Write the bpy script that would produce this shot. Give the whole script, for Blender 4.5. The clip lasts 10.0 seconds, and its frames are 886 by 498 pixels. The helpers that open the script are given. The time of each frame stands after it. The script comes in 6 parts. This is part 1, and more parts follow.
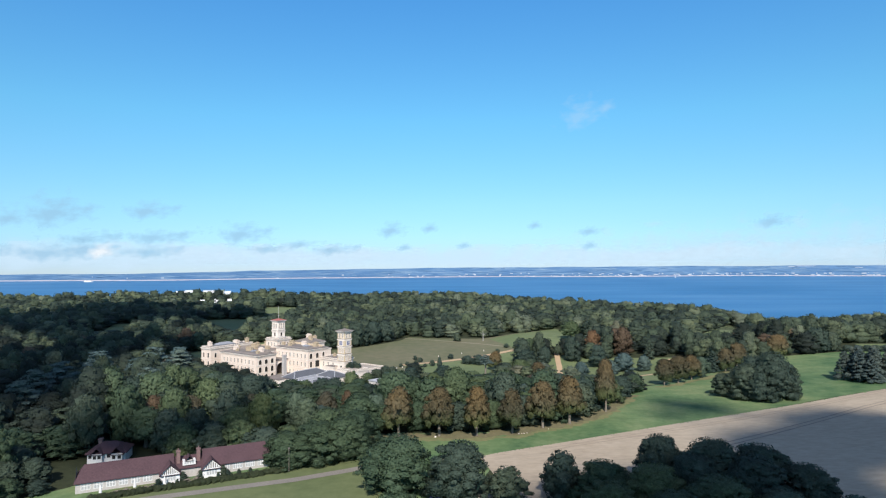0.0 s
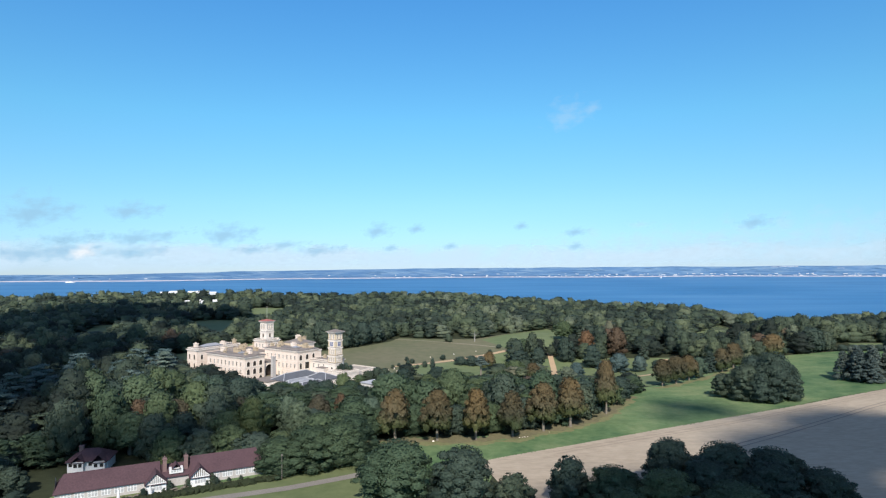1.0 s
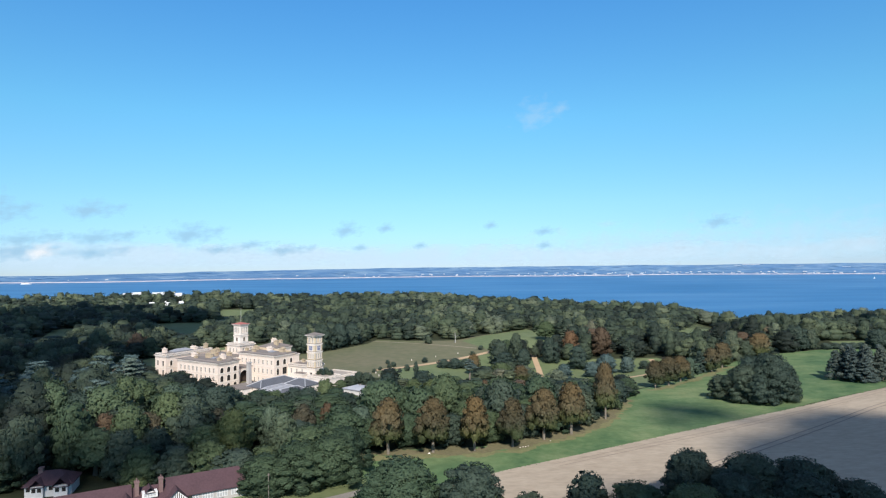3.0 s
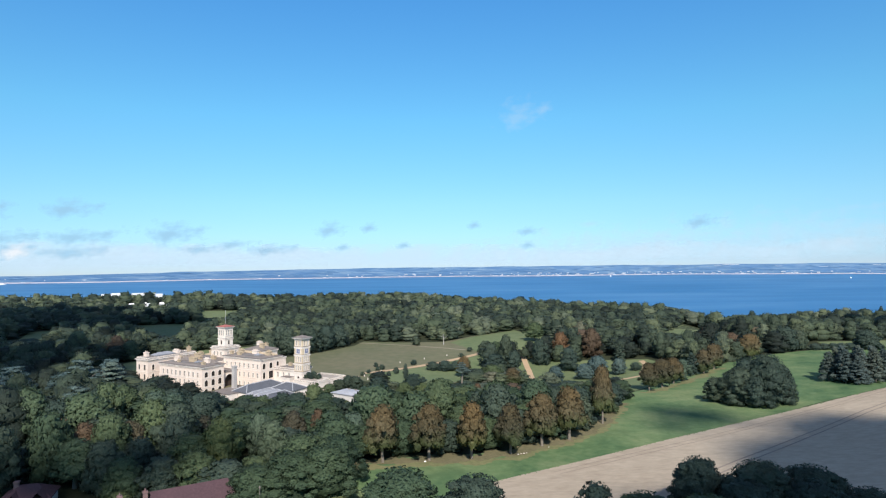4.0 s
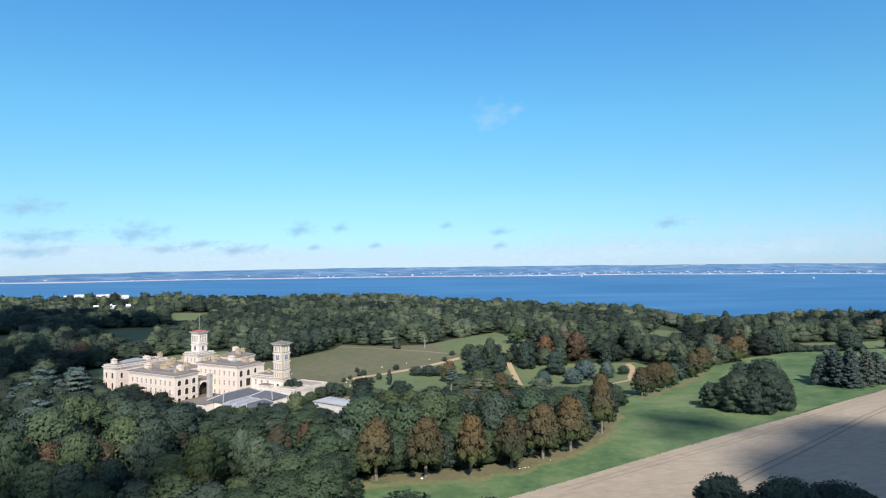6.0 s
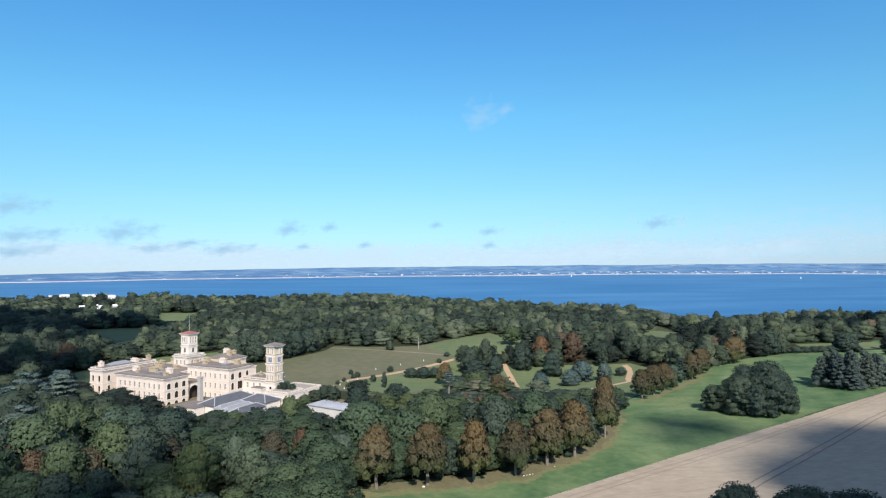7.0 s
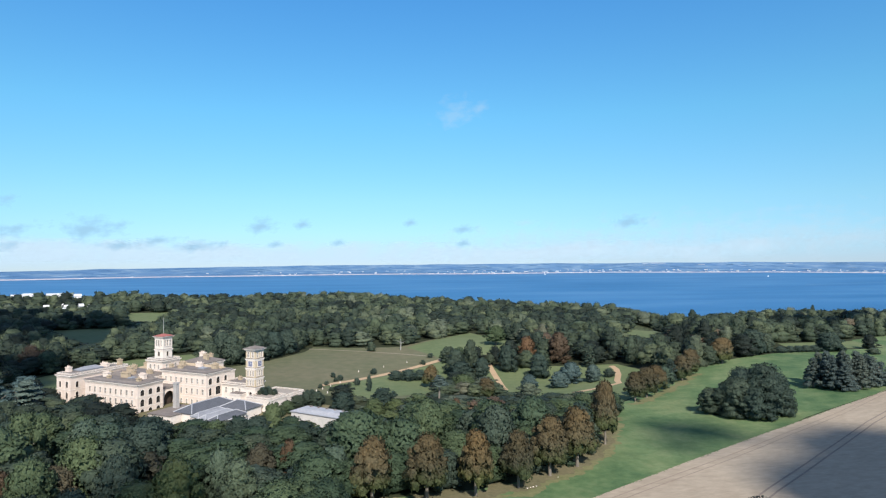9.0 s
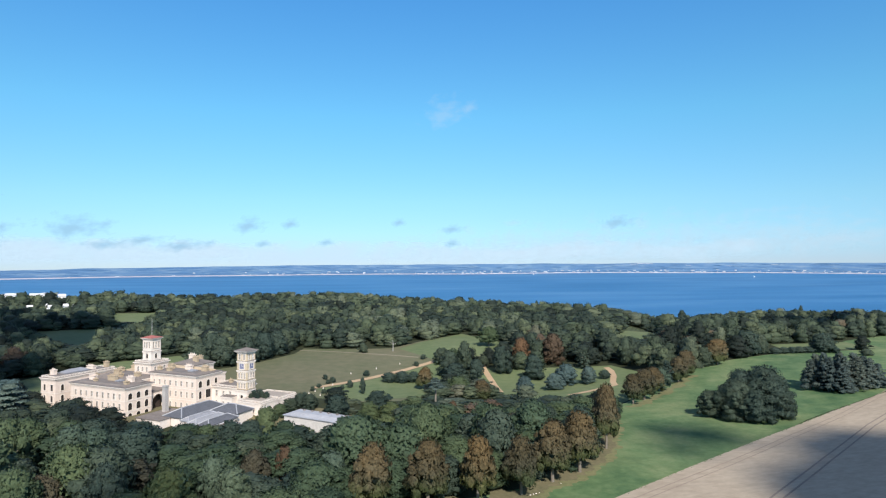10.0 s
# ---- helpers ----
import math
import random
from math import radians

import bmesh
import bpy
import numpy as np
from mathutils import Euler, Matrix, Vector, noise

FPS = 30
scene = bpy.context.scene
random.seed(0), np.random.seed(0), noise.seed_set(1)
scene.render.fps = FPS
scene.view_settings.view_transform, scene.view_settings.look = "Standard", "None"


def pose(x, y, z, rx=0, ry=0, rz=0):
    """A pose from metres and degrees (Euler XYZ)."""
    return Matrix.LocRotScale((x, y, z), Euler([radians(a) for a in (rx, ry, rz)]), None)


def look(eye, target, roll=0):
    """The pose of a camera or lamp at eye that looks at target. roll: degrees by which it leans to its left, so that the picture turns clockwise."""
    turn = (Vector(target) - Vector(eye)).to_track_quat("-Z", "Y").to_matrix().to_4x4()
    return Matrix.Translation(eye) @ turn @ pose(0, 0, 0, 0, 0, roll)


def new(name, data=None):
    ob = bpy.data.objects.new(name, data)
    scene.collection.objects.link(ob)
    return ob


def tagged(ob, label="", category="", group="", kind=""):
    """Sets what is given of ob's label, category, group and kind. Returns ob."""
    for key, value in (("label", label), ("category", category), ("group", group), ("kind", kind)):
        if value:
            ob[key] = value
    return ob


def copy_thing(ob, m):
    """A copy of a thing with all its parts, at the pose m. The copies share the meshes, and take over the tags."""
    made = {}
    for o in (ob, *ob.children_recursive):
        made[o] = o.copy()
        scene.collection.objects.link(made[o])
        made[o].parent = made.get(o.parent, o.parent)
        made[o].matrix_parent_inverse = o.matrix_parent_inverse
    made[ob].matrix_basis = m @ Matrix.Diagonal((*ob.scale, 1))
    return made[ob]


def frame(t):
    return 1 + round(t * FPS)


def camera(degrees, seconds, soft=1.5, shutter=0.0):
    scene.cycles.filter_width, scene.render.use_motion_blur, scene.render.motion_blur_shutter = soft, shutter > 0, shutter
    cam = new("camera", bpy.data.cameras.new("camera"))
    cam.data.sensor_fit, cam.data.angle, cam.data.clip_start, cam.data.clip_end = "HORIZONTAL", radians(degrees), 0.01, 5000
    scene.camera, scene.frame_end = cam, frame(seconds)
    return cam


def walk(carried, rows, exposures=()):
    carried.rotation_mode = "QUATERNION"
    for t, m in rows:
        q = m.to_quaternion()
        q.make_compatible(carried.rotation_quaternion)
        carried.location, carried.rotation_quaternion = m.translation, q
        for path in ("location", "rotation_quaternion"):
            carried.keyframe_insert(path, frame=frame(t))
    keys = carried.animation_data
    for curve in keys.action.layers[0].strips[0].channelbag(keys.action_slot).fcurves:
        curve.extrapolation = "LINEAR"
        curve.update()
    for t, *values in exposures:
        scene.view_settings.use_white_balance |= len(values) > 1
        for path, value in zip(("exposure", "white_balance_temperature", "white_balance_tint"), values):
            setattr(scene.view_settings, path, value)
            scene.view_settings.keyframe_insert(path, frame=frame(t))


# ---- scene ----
cam = camera(70.5, 10.0, soft=1.2)
PATH = [
    (0, (-2.551, 15.13, 61.148), (-2.549, 17.13, 61.189), -0.2),
    (0.5, (-4.325, 18.239, 60.67), (-4.302, 20.239, 60.713), -0.2),
    (1, (-6.327, 22.372, 60.265), (-6.281, 24.371, 60.308), -0.2),
    (1.5, (-8.274, 25.68, 60.066), (-8.204, 27.678, 60.107), -0.2),
    (2, (-10.225, 29.088, 59.665), (-10.129, 31.085, 59.707), -0.3),
    (3.5, (-15.935, 39.015, 60.594), (-15.762, 41.007, 60.634), -0.4),
    (4, (-17.544, 42.059, 60.767), (-17.343, 44.048, 60.807), -0.4),
    (4.5, (-18.9, 45.064, 61.081), (-18.674, 47.051, 61.119), -0.4),
    (5, (-20.355, 48.047, 61.335), (-20.106, 50.031, 61.373), -0.4),
    (5.5, (-21.994, 50.955, 61.566), (-21.722, 52.936, 61.605), -0.4),
    (7, (-26.178, 60.226, 61.926), (-25.852, 62.199, 61.964), -0.27),
    (7.5, (-27.398, 62.999, 62.176), (-27.053, 64.969, 62.213), -0.27),
    (8, (-28.913, 65.847, 62.466), (-28.545, 67.812, 62.501), -0.2),
    (8.5, (-30.115, 68.356, 62.644), (-29.726, 70.317, 62.676), -0.2),
    (9, (-31.223, 71.015, 62.672), (-30.813, 72.972, 62.703), -0.18),
    (9.5, (-32.364, 73.585, 62.708), (-31.935, 75.538, 62.739), -0.12),
    (10, (-33.546, 76.061, 62.856), (-33.099, 78.01, 62.887), -0.05),
]
walk(cam, [(t, look(e, a, r)) for t, e, a, r in PATH])
scene.view_settings.exposure = 0.5

# ---- world, sun ----
SUN = Vector((0.0, -0.77, 0.64)).normalized()
world = bpy.data.worlds.new("sky")
scene.world = world
world.use_nodes = True
wn, wl = world.node_tree.nodes, world.node_tree.links
sky = wn.new("ShaderNodeTexSky")
sky.sky_type = "NISHITA"
sky.sun_disc = False
sky.sun_elevation = math.asin(SUN.z)
sky.sun_rotation = math.atan2(SUN.x, SUN.y)
sky.altitude = 60.0
sky.air_density, sky.dust_density, sky.ozone_density = 1.0, 0.3, 2.5
tc = wn.new("ShaderNodeTexCoord")
lift = wn.new("ShaderNodeVectorMath")
lift.operation = "ADD"
lift.inputs[1].default_value = (0, 0, 0.035)
wl.new(tc.outputs["Generated"], lift.inputs[0])
wl.new(lift.outputs[0], sky.inputs["Vector"])
wn["Background"].inputs["Strength"].default_value = 0.15
# a clear, strongly blue air, deeper upwards; unseen sky overhead is warmed to neutralise shadows
high = wn.new("ShaderNodeSeparateXYZ")
wl.new(tc.outputs["Generated"], high.inputs[0])
air = wn.new("ShaderNodeValToRGB")
while len(air.color_ramp.elements) < 6:
    air.color_ramp.elements.new(0.5)
for e_, (at_, c_) in zip(air.color_ramp.elements, [(0.0, (0.365, 0.44, 0.62)), (0.04, (0.395, 0.54, 0.65)), (0.09, (0.415, 0.61, 0.655)), (0.22, (0.38, 0.745, 0.79)), (0.40, (0.31, 0.735, 0.955)), (0.75, (1.22, 0.92, 0.83))]):
    e_.position, e_.color = at_, (*c_, 1)
wl.new(high.outputs[2], air.inputs[0])
tinted = wn.new("ShaderNodeMix")
tinted.data_type, tinted.blend_type = "RGBA", "MULTIPLY"
tinted.inputs[0].default_value = 1.0
wl.new(sky.outputs["Color"], tinted.inputs[6])
wl.new(air.outputs[0], tinted.inputs[7])
wl.new(tinted.outputs[2], wn["Background"].inputs["Color"])
sun = new("sun", bpy.data.lights.new("sun", "SUN"))
sun.data.energy, sun.data.angle, sun.data.color = 4.75, radians(0.6), (1.0, 0.945, 0.885)
sun.matrix_world = look(SUN * 300, (0, 0, 0))


# ---- materials ----
def nodes_of(name):
    m = bpy.data.materials.new(name)
    m.use_nodes = True
    return m, m.node_tree.nodes, m.node_tree.links, m.node_tree.nodes["Principled BSDF"]


def ramp(n, stops):
    r = n.new("ShaderNodeValToRGB")
    e = r.color_ramp.elements
    while len(e) < len(stops):
        e.new(0.5)
    for i, (p, c) in enumerate(stops):
        e[i].position, e[i].color = p, (*c, 1)
    return r


def noise_node(n, l, scale, detail=4.0, rough=0.6, coord="Object", stretch=None):
    t = n.new("ShaderNodeTexCoord")
    x = n.new("ShaderNodeTexNoise")
    x.inputs["Scale"].default_value, x.inputs["Detail"].default_value, x.inputs["Roughness"].default_value = scale, detail, rough
    if stretch:
        mp = n.new("ShaderNodeMapping")
        mp.inputs["Scale"].default_value = stretch[:3]
        mp.inputs["Rotation"].default_value = (0, 0, stretch[3] if len(stretch) > 3 else 0)
        l.new(t.outputs[coord], mp.inputs[0])
        l.new(mp.outputs[0], x.inputs["Vector"])
    else:
        l.new(t.outputs[coord], x.inputs["Vector"])
    return x


def mixed(n, l, a, b, fac=0.5, mode="MIX"):
    m = n.new("ShaderNodeMix")
    m.data_type, m.blend_type = "RGBA", mode
    if isinstance(fac, float):
        m.inputs[0].default_value = fac
    else:
        l.new(fac, m.inputs[0])
    for s, v in ((m.inputs[6], a), (m.inputs[7], b)):
        if isinstance(v, tuple):
            s.default_value = (*v, 1)
        else:
            l.new(v, s)
    return m.outputs[2]


def bumped(n, l, p, height, strength, distance):
    b = n.new("ShaderNodeBump")
    b.inputs["Strength"].default_value, b.inputs["Distance"].default_value = strength, distance
    l.new(height, b.inputs["Height"])
    l.new(b.outputs[0], p.inputs["Normal"])


def surface(name, c1, c2, big=0.05, small=1.5, rough=0.8, spec=0.3, bump=0.2, dist=0.05, c3=None, coord="Object", stretch=None, metal=0.0):
    """Two scales of variation between colours, with a fine relief."""
    m, n, l, p = nodes_of(name)
    a = noise_node(n, l, big, 3, 0.55, coord)
    b = noise_node(n, l, small, 5, 0.65, coord, stretch)
    r1 = ramp(n, [(0.3, c1), (0.7, c2)])
    l.new(a.outputs[0], r1.inputs[0])
    r2 = ramp(n, [(0.3, tuple(v * 0.72 for v in c1)), (0.75, c3 or tuple(min(1, v * 1.25) for v in c2))])
    l.new(b.outputs[0], r2.inputs[0])
    l.new(mixed(n, l, r1.outputs[0], r2.outputs[0], 0.45), p.inputs["Base Color"])
    p.inputs["Roughness"].default_value, p.inputs["Specular IOR Level"].default_value, p.inputs["Metallic"].default_value = rough, spec, metal
    if bump:
        bumped(n, l, p, b.outputs[0], bump, dist)
    return m


def leafy(n, l, p, share=0.38):
    """Thin leaves let part of the light through."""
    tr, mx = n.new("ShaderNodeBsdfTranslucent"), n.new("ShaderNodeMixShader")
    mx.inputs[0].default_value = share
    src = p.inputs["Base Color"].links[0].from_socket
    l.new(src, tr.inputs["Color"])
    l.new(p.outputs[0], mx.inputs[1])
    l.new(tr.outputs[0], mx.inputs[2])
    l.new(mx.outputs[0], n["Material Output"].inputs["Surface"])


def foliage(name, dark, mid, light, rough=0.65):
    """Leaves: hue by tree, tone by clump and by leaf."""
    m, n, l, p = nodes_of(name)
    oi = n.new("ShaderNodeObjectInfo")
    r0 = ramp(n, [(0.0, dark), (0.55, mid), (1.0, light)])
    x = noise_node(n, l, 0.55, 3, 0.6, "Object")
    geo = n.new("ShaderNodeNewGeometry")
    add = n.new("ShaderNodeMath")
    add.operation = "MULTIPLY_ADD"
    l.new(geo.outputs["Random Per Island"], add.inputs[0])
    own = n.new("ShaderNodeMath")
    own.operation = "MULTIPLY"
    own.inputs[1].default_value = 0.62
    l.new(oi.outputs["Random"], own.inputs[0])
    add.inputs[1].default_value = 0.95
    l.new(own.outputs[0], add.inputs[2])
    sc = n.new("ShaderNodeMath")
    sc.operation = "MULTIPLY"
    l.new(add.outputs[0], sc.inputs[0])
    sc.inputs[1].default_value = 0.62
    l.new(sc.outputs[0], r0.inputs[0])
    r1 = ramp(n, [(0.35, dark), (0.7, light)])
    l.new(x.outputs[0], r1.inputs[0])
    y2 = noise_node(n, l, 11.0, 4, 0.7, "Object")
    r2 = ramp(n, [(0.34, (0.44, 0.47, 0.46)), (0.62, (1.03, 1.03, 1.0))])
    l.new(y2.outputs[0], r2.inputs[0])
    far = n.new("ShaderNodeMath")
    far.operation = "MULTIPLY"
    far.inputs[1].default_value = 23.0
    l.new(oi.outputs["Random"], far.inputs[0])
    hue = n.new("ShaderNodeMath")
    hue.operation = "FRACT"
    l.new(far.outputs[0], hue.inputs[0])
    r3 = ramp(n, [(0.0, (0.64, 0.74, 0.84)), (0.35, (0.76, 0.83, 0.90)), (0.7, (0.92, 0.95, 0.97)), (1.0, (1.16, 1.10, 1.0))])
    l.new(hue.outputs[0], r3.inputs[0])
    tone = mixed(n, l, mixed(n, l, r0.outputs[0], r1.outputs[0], 0.35), r2.outputs[0], 0.75, "MULTIPLY")
    l.new(mixed(n, l, tone, r3.outputs[0], 1.0, "MULTIPLY"), p.inputs["Base Color"])
    p.inputs["Roughness"].default_value, p.inputs["Specular IOR Level"].default_value = rough, 0.26
    bumped(n, l, p, y2.outputs[0], 0.8, 0.5)
    leafy(n, l, p)
    return m


def turning(name, low, mid, top):
    """Autumn leaves: greener in the lower crown, rusty towards the top."""
    m = foliage(name, *[tuple(v) for v in mid])
    n, l = m.node_tree.nodes, m.node_tree.links
    p = n["Principled BSDF"]
    src = p.inputs["Base Color"].links[0].from_socket
    t = n.new("ShaderNodeTexCoord")
    s = n.new("ShaderNodeSeparateXYZ")
    l.new(t.outputs["Object"], s.inputs[0])
    x = noise_node(n, l, 3.0, 3, 0.6)
    a = n.new("ShaderNodeMath")
    a.operation = "MULTIPLY_ADD"
    l.new(x.outputs[0], a.inputs[0])
    a.inputs[1].default_value = 0.9
    l.new(s.outputs[2], a.inputs[2])
    r = ramp(n, [(0.45, low), (0.62, (0.5, 0.5, 0.5)), (0.85, top)])
    d = n.new("ShaderNodeMath")
    d.operation = "MULTIPLY"
    d.inputs[1].default_value = 0.40
    l.new(a.outputs[0], d.inputs[0])
    l.new(d.outputs[0], r.inputs[0])
    l.new(mixed(n, l, src, r.outputs[0], 1.0, "OVERLAY"), p.inputs["Base Color"])
    l.new(p.inputs["Base Color"].links[0].from_socket, n["Translucent BSDF"].inputs["Color"])
    return m


def woodland_mat(name, stops):
    """Joined woods: each tree carries its own tone."""
    m, n, l, p = nodes_of(name)
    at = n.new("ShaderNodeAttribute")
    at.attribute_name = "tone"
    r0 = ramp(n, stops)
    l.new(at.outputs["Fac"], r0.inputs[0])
    geo = n.new("ShaderNodeNewGeometry")
    r1 = ramp(n, [(0.0, (0.36, 0.40, 0.42)), (0.6, (0.80, 0.82, 0.80)), (1.0, (1.15, 1.12, 1.0))])
    l.new(geo.outputs["Random Per Island"], r1.inputs[0])
    x = noise_node(n, l, 1.2, 4, 0.7, "Object")
    r2 = ramp(n, [(0.36, (0.48, 0.51, 0.51)), (0.6, (1.03, 1.03, 1.0))])
    l.new(x.outputs[0], r2.inputs[0])
    l.new(mixed(n, l, mixed(n, l, r0.outputs[0], r1.outputs[0], 0.75, "MULTIPLY"), r2.outputs[0], 0.7, "MULTIPLY"), p.inputs["Base Color"])
    p.inputs["Roughness"].default_value, p.inputs["Specular IOR Level"].default_value = 0.66, 0.26
    bumped(n, l, p, x.outputs[0], 0.8, 0.7)
    leafy(n, l, p)
    return m


m, n, l, p = nodes_of("meadow_grass")
g1, g2, g3 = noise_node(n, l, 0.018, 3, 0.6), noise_node(n, l, 0.07, 5, 0.7), noise_node(n, l, 0.45, 5, 0.7)
q1 = ramp(n, [(0.38, (0.058, 0.112, 0.049)), (0.52, (0.104, 0.162, 0.070)), (0.66, (0.176, 0.206, 0.097))])
q2 = ramp(n, [(0.36, (0.049, 0.100, 0.047)), (0.50, (0.116, 0.174, 0.078)), (0.64, (0.200, 0.234, 0.117))])
q3 = ramp(n, [(0.3, (0.55, 0.58, 0.5)), (0.7, (1.0, 1.0, 1.0))])
for g_, q_ in ((g1, q1), (g2, q2), (g3, q3)):
    l.new(g_.outputs[0], q_.inputs[0])
l.new(mixed(n, l, mixed(n, l, q1.outputs[0], q2.outputs[0], 0.55), q3.outputs[0], 0.5, "MULTIPLY"), p.inputs["Base Color"])
bumped(n, l, p, g3.outputs[0], 0.5, 0.25)
p.inputs["Roughness"].default_value, p.inputs["Specular IOR Level"].default_value = 0.9, 0.12
MEADOW = m
GARDENLAWN = surface("garden_turf", (0.092, 0.132, 0.056), (0.144, 0.172, 0.080), 0.03, 0.25, 0.9, 0.15, 0.2, 0.08, (0.168, 0.180, 0.096))
LAWN = surface("mown_lawn", (0.091, 0.108, 0.053), (0.149, 0.135, 0.082), 0.016, 0.16, 0.9, 0.15, 0.3, 0.12, (0.175, 0.155, 0.099))
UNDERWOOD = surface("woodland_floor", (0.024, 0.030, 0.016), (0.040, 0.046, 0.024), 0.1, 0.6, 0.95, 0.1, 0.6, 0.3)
FIELD = surface("dry_stubble", (0.286, 0.233, 0.171), (0.375, 0.314, 0.236), 0.012, 0.6, 0.95, 0.1, 0.5, 0.15, (0.432, 0.367, 0.281), "Object", (0.45, 1.1, 1, radians(-27)))
TRACK = surface("bare_soil_track", (0.187, 0.153, 0.125), (0.250, 0.205, 0.166), 0.1, 1.0, 0.95, 0.1)
SOIL = surface("dry_soil_track", (0.229, 0.182, 0.140), (0.291, 0.234, 0.182), 0.1, 1.0, 0.95, 0.1)
LITTER = surface("leaf_litter", (0.108, 0.104, 0.056), (0.168, 0.144, 0.084), 0.15, 0.9, 0.95, 0.1)
FRONTLAWN = surface("front_turf", (0.088, 0.112, 0.048), (0.125, 0.145, 0.064), 0.04, 0.3, 0.9, 0.15, 0.3, 0.08, (0.15, 0.165, 0.078))
DRYGRASS = surface("parched_grass", (0.125, 0.135, 0.062), (0.18, 0.17, 0.085), 0.1, 0.7, 0.95, 0.1, 0.4, 0.1)
SAND = surface("sandy_gravel", (0.352, 0.248, 0.152), (0.440, 0.320, 0.200), 0.1, 2.0, 0.95, 0.1)
PALEPATH = surface("pale_worn_path", (0.216, 0.192, 0.132), (0.272, 0.240, 0.172), 0.1, 1.0, 0.95, 0.1)
TARMAC = surface("worn_tarmac", (0.160, 0.144, 0.124), (0.216, 0.196, 0.168), 0.1, 2.0, 0.9, 0.2)
STONE = surface("cream_render", (0.645, 0.524, 0.433), (0.717, 0.605, 0.511), 0.15, 0.8, 0.85, 0.2, 0.15, 0.03, (0.753, 0.654, 0.575))
PALE = surface("pale_stucco", (0.699, 0.609, 0.524), (0.753, 0.672, 0.593), 0.2, 1.0, 0.85, 0.2, 0.15, 0.03, (0.771, 0.708, 0.638))
OCHRE = surface("ochre_brickwork", (0.473, 0.373, 0.244), (0.547, 0.449, 0.322), 0.2, 1.4, 0.9, 0.2, 0.2, 0.03)
LEAD = surface("lead_sheet", (0.140, 0.120, 0.106), (0.208, 0.179, 0.158), 0.2, 1.0, 0.7, 0.3, 0.2, 0.03)
SLATE = surface("blue_slate", (0.068, 0.072, 0.080), (0.112, 0.116, 0.128), 0.2, 1.6, 0.55, 0.45, 0.4, 0.05)
BRIGHTLEAD = surface("bright_lead", (0.288, 0.292, 0.308), (0.368, 0.372, 0.388), 0.2, 1.2, 0.55, 0.35, 0.3, 0.03)
PALELEAD = surface("pale_lead", (0.200, 0.204, 0.220), (0.280, 0.284, 0.300), 0.2, 1.2, 0.5, 0.4, 0.2, 0.03)
REDROOF = surface("red_tile", (0.272, 0.092, 0.080), (0.336, 0.128, 0.108), 0.3, 2.0, 0.85, 0.2)
TILE = surface("plum_clay_tile", (0.051, 0.029, 0.034), (0.077, 0.043, 0.049), 0.25, 2.2, 0.85, 0.25, 0.6, 0.08, (0.100, 0.056, 0.061))
COTSTONE = surface("grey_stone_wall", (0.336, 0.308, 0.284), (0.416, 0.388, 0.360), 0.4, 2.5, 0.9, 0.15, 0.5, 0.05)
WHITE = surface("white_paint", (0.592, 0.584, 0.560), (0.656, 0.648, 0.632), 0.3, 2.0, 0.6, 0.3, 0.05, 0.01)
TIMBER = surface("dark_timber", (0.040, 0.028, 0.022), (0.064, 0.046, 0.036), 0.5, 4.0, 0.8, 0.2)
BRICK = surface("red_brick", (0.136, 0.084, 0.078), (0.184, 0.120, 0.112), 0.5, 4.0, 0.9, 0.2)
BLEACHED = surface("bleached_wood", (0.272, 0.256, 0.228), (0.360, 0.344, 0.312), 0.5, 3.0, 0.9, 0.1, 0.4, 0.05)
TAN = surface("tan_stone", (0.352, 0.276, 0.188), (0.432, 0.344, 0.240), 0.3, 1.6, 0.9, 0.15, 0.3, 0.04)
BARK = surface("bark", (0.136, 0.116, 0.092), (0.216, 0.188, 0.152), 0.5, 3.0, 0.95, 0.1, 0.8, 0.1)
HEDGE = foliage("clipped_hedge", (0.045, 0.055, 0.022), (0.085, 0.095, 0.038), (0.125, 0.13, 0.058))
CLOCKBLUE = surface("clock_blue", (0.152, 0.160, 0.240), (0.192, 0.200, 0.280), 0.5, 3.0, 0.5, 0.4, 0)
m, n, l, p = nodes_of("window_glass")
p.inputs["Base Color"].default_value = (0.028, 0.027, 0.026, 1)
p.inputs["Roughness"].default_value, p.inputs["Specular IOR Level"].default_value = 0.15, 0.2
GLASS = m
TANPANE = surface("tan_pane", (0.208, 0.188, 0.164), (0.288, 0.264, 0.232), 0.3, 2.0, 0.25, 0.5, 0)
CURTAIN = surface("net_curtain", (0.30, 0.30, 0.30), (0.40, 0.40, 0.39), 0.4, 2.0, 0.2, 0.5, 0)
PAVING = surface("terrace_paving", (0.264, 0.228, 0.192), (0.336, 0.296, 0.252), 0.2, 1.5, 0.9, 0.15)
WEATHERED = surface("weathered_render", (0.464, 0.436, 0.400), (0.592, 0.560, 0.516), 0.25, 1.1, 0.9, 0.15, 0.3, 0.04, (0.656, 0.624, 0.584))

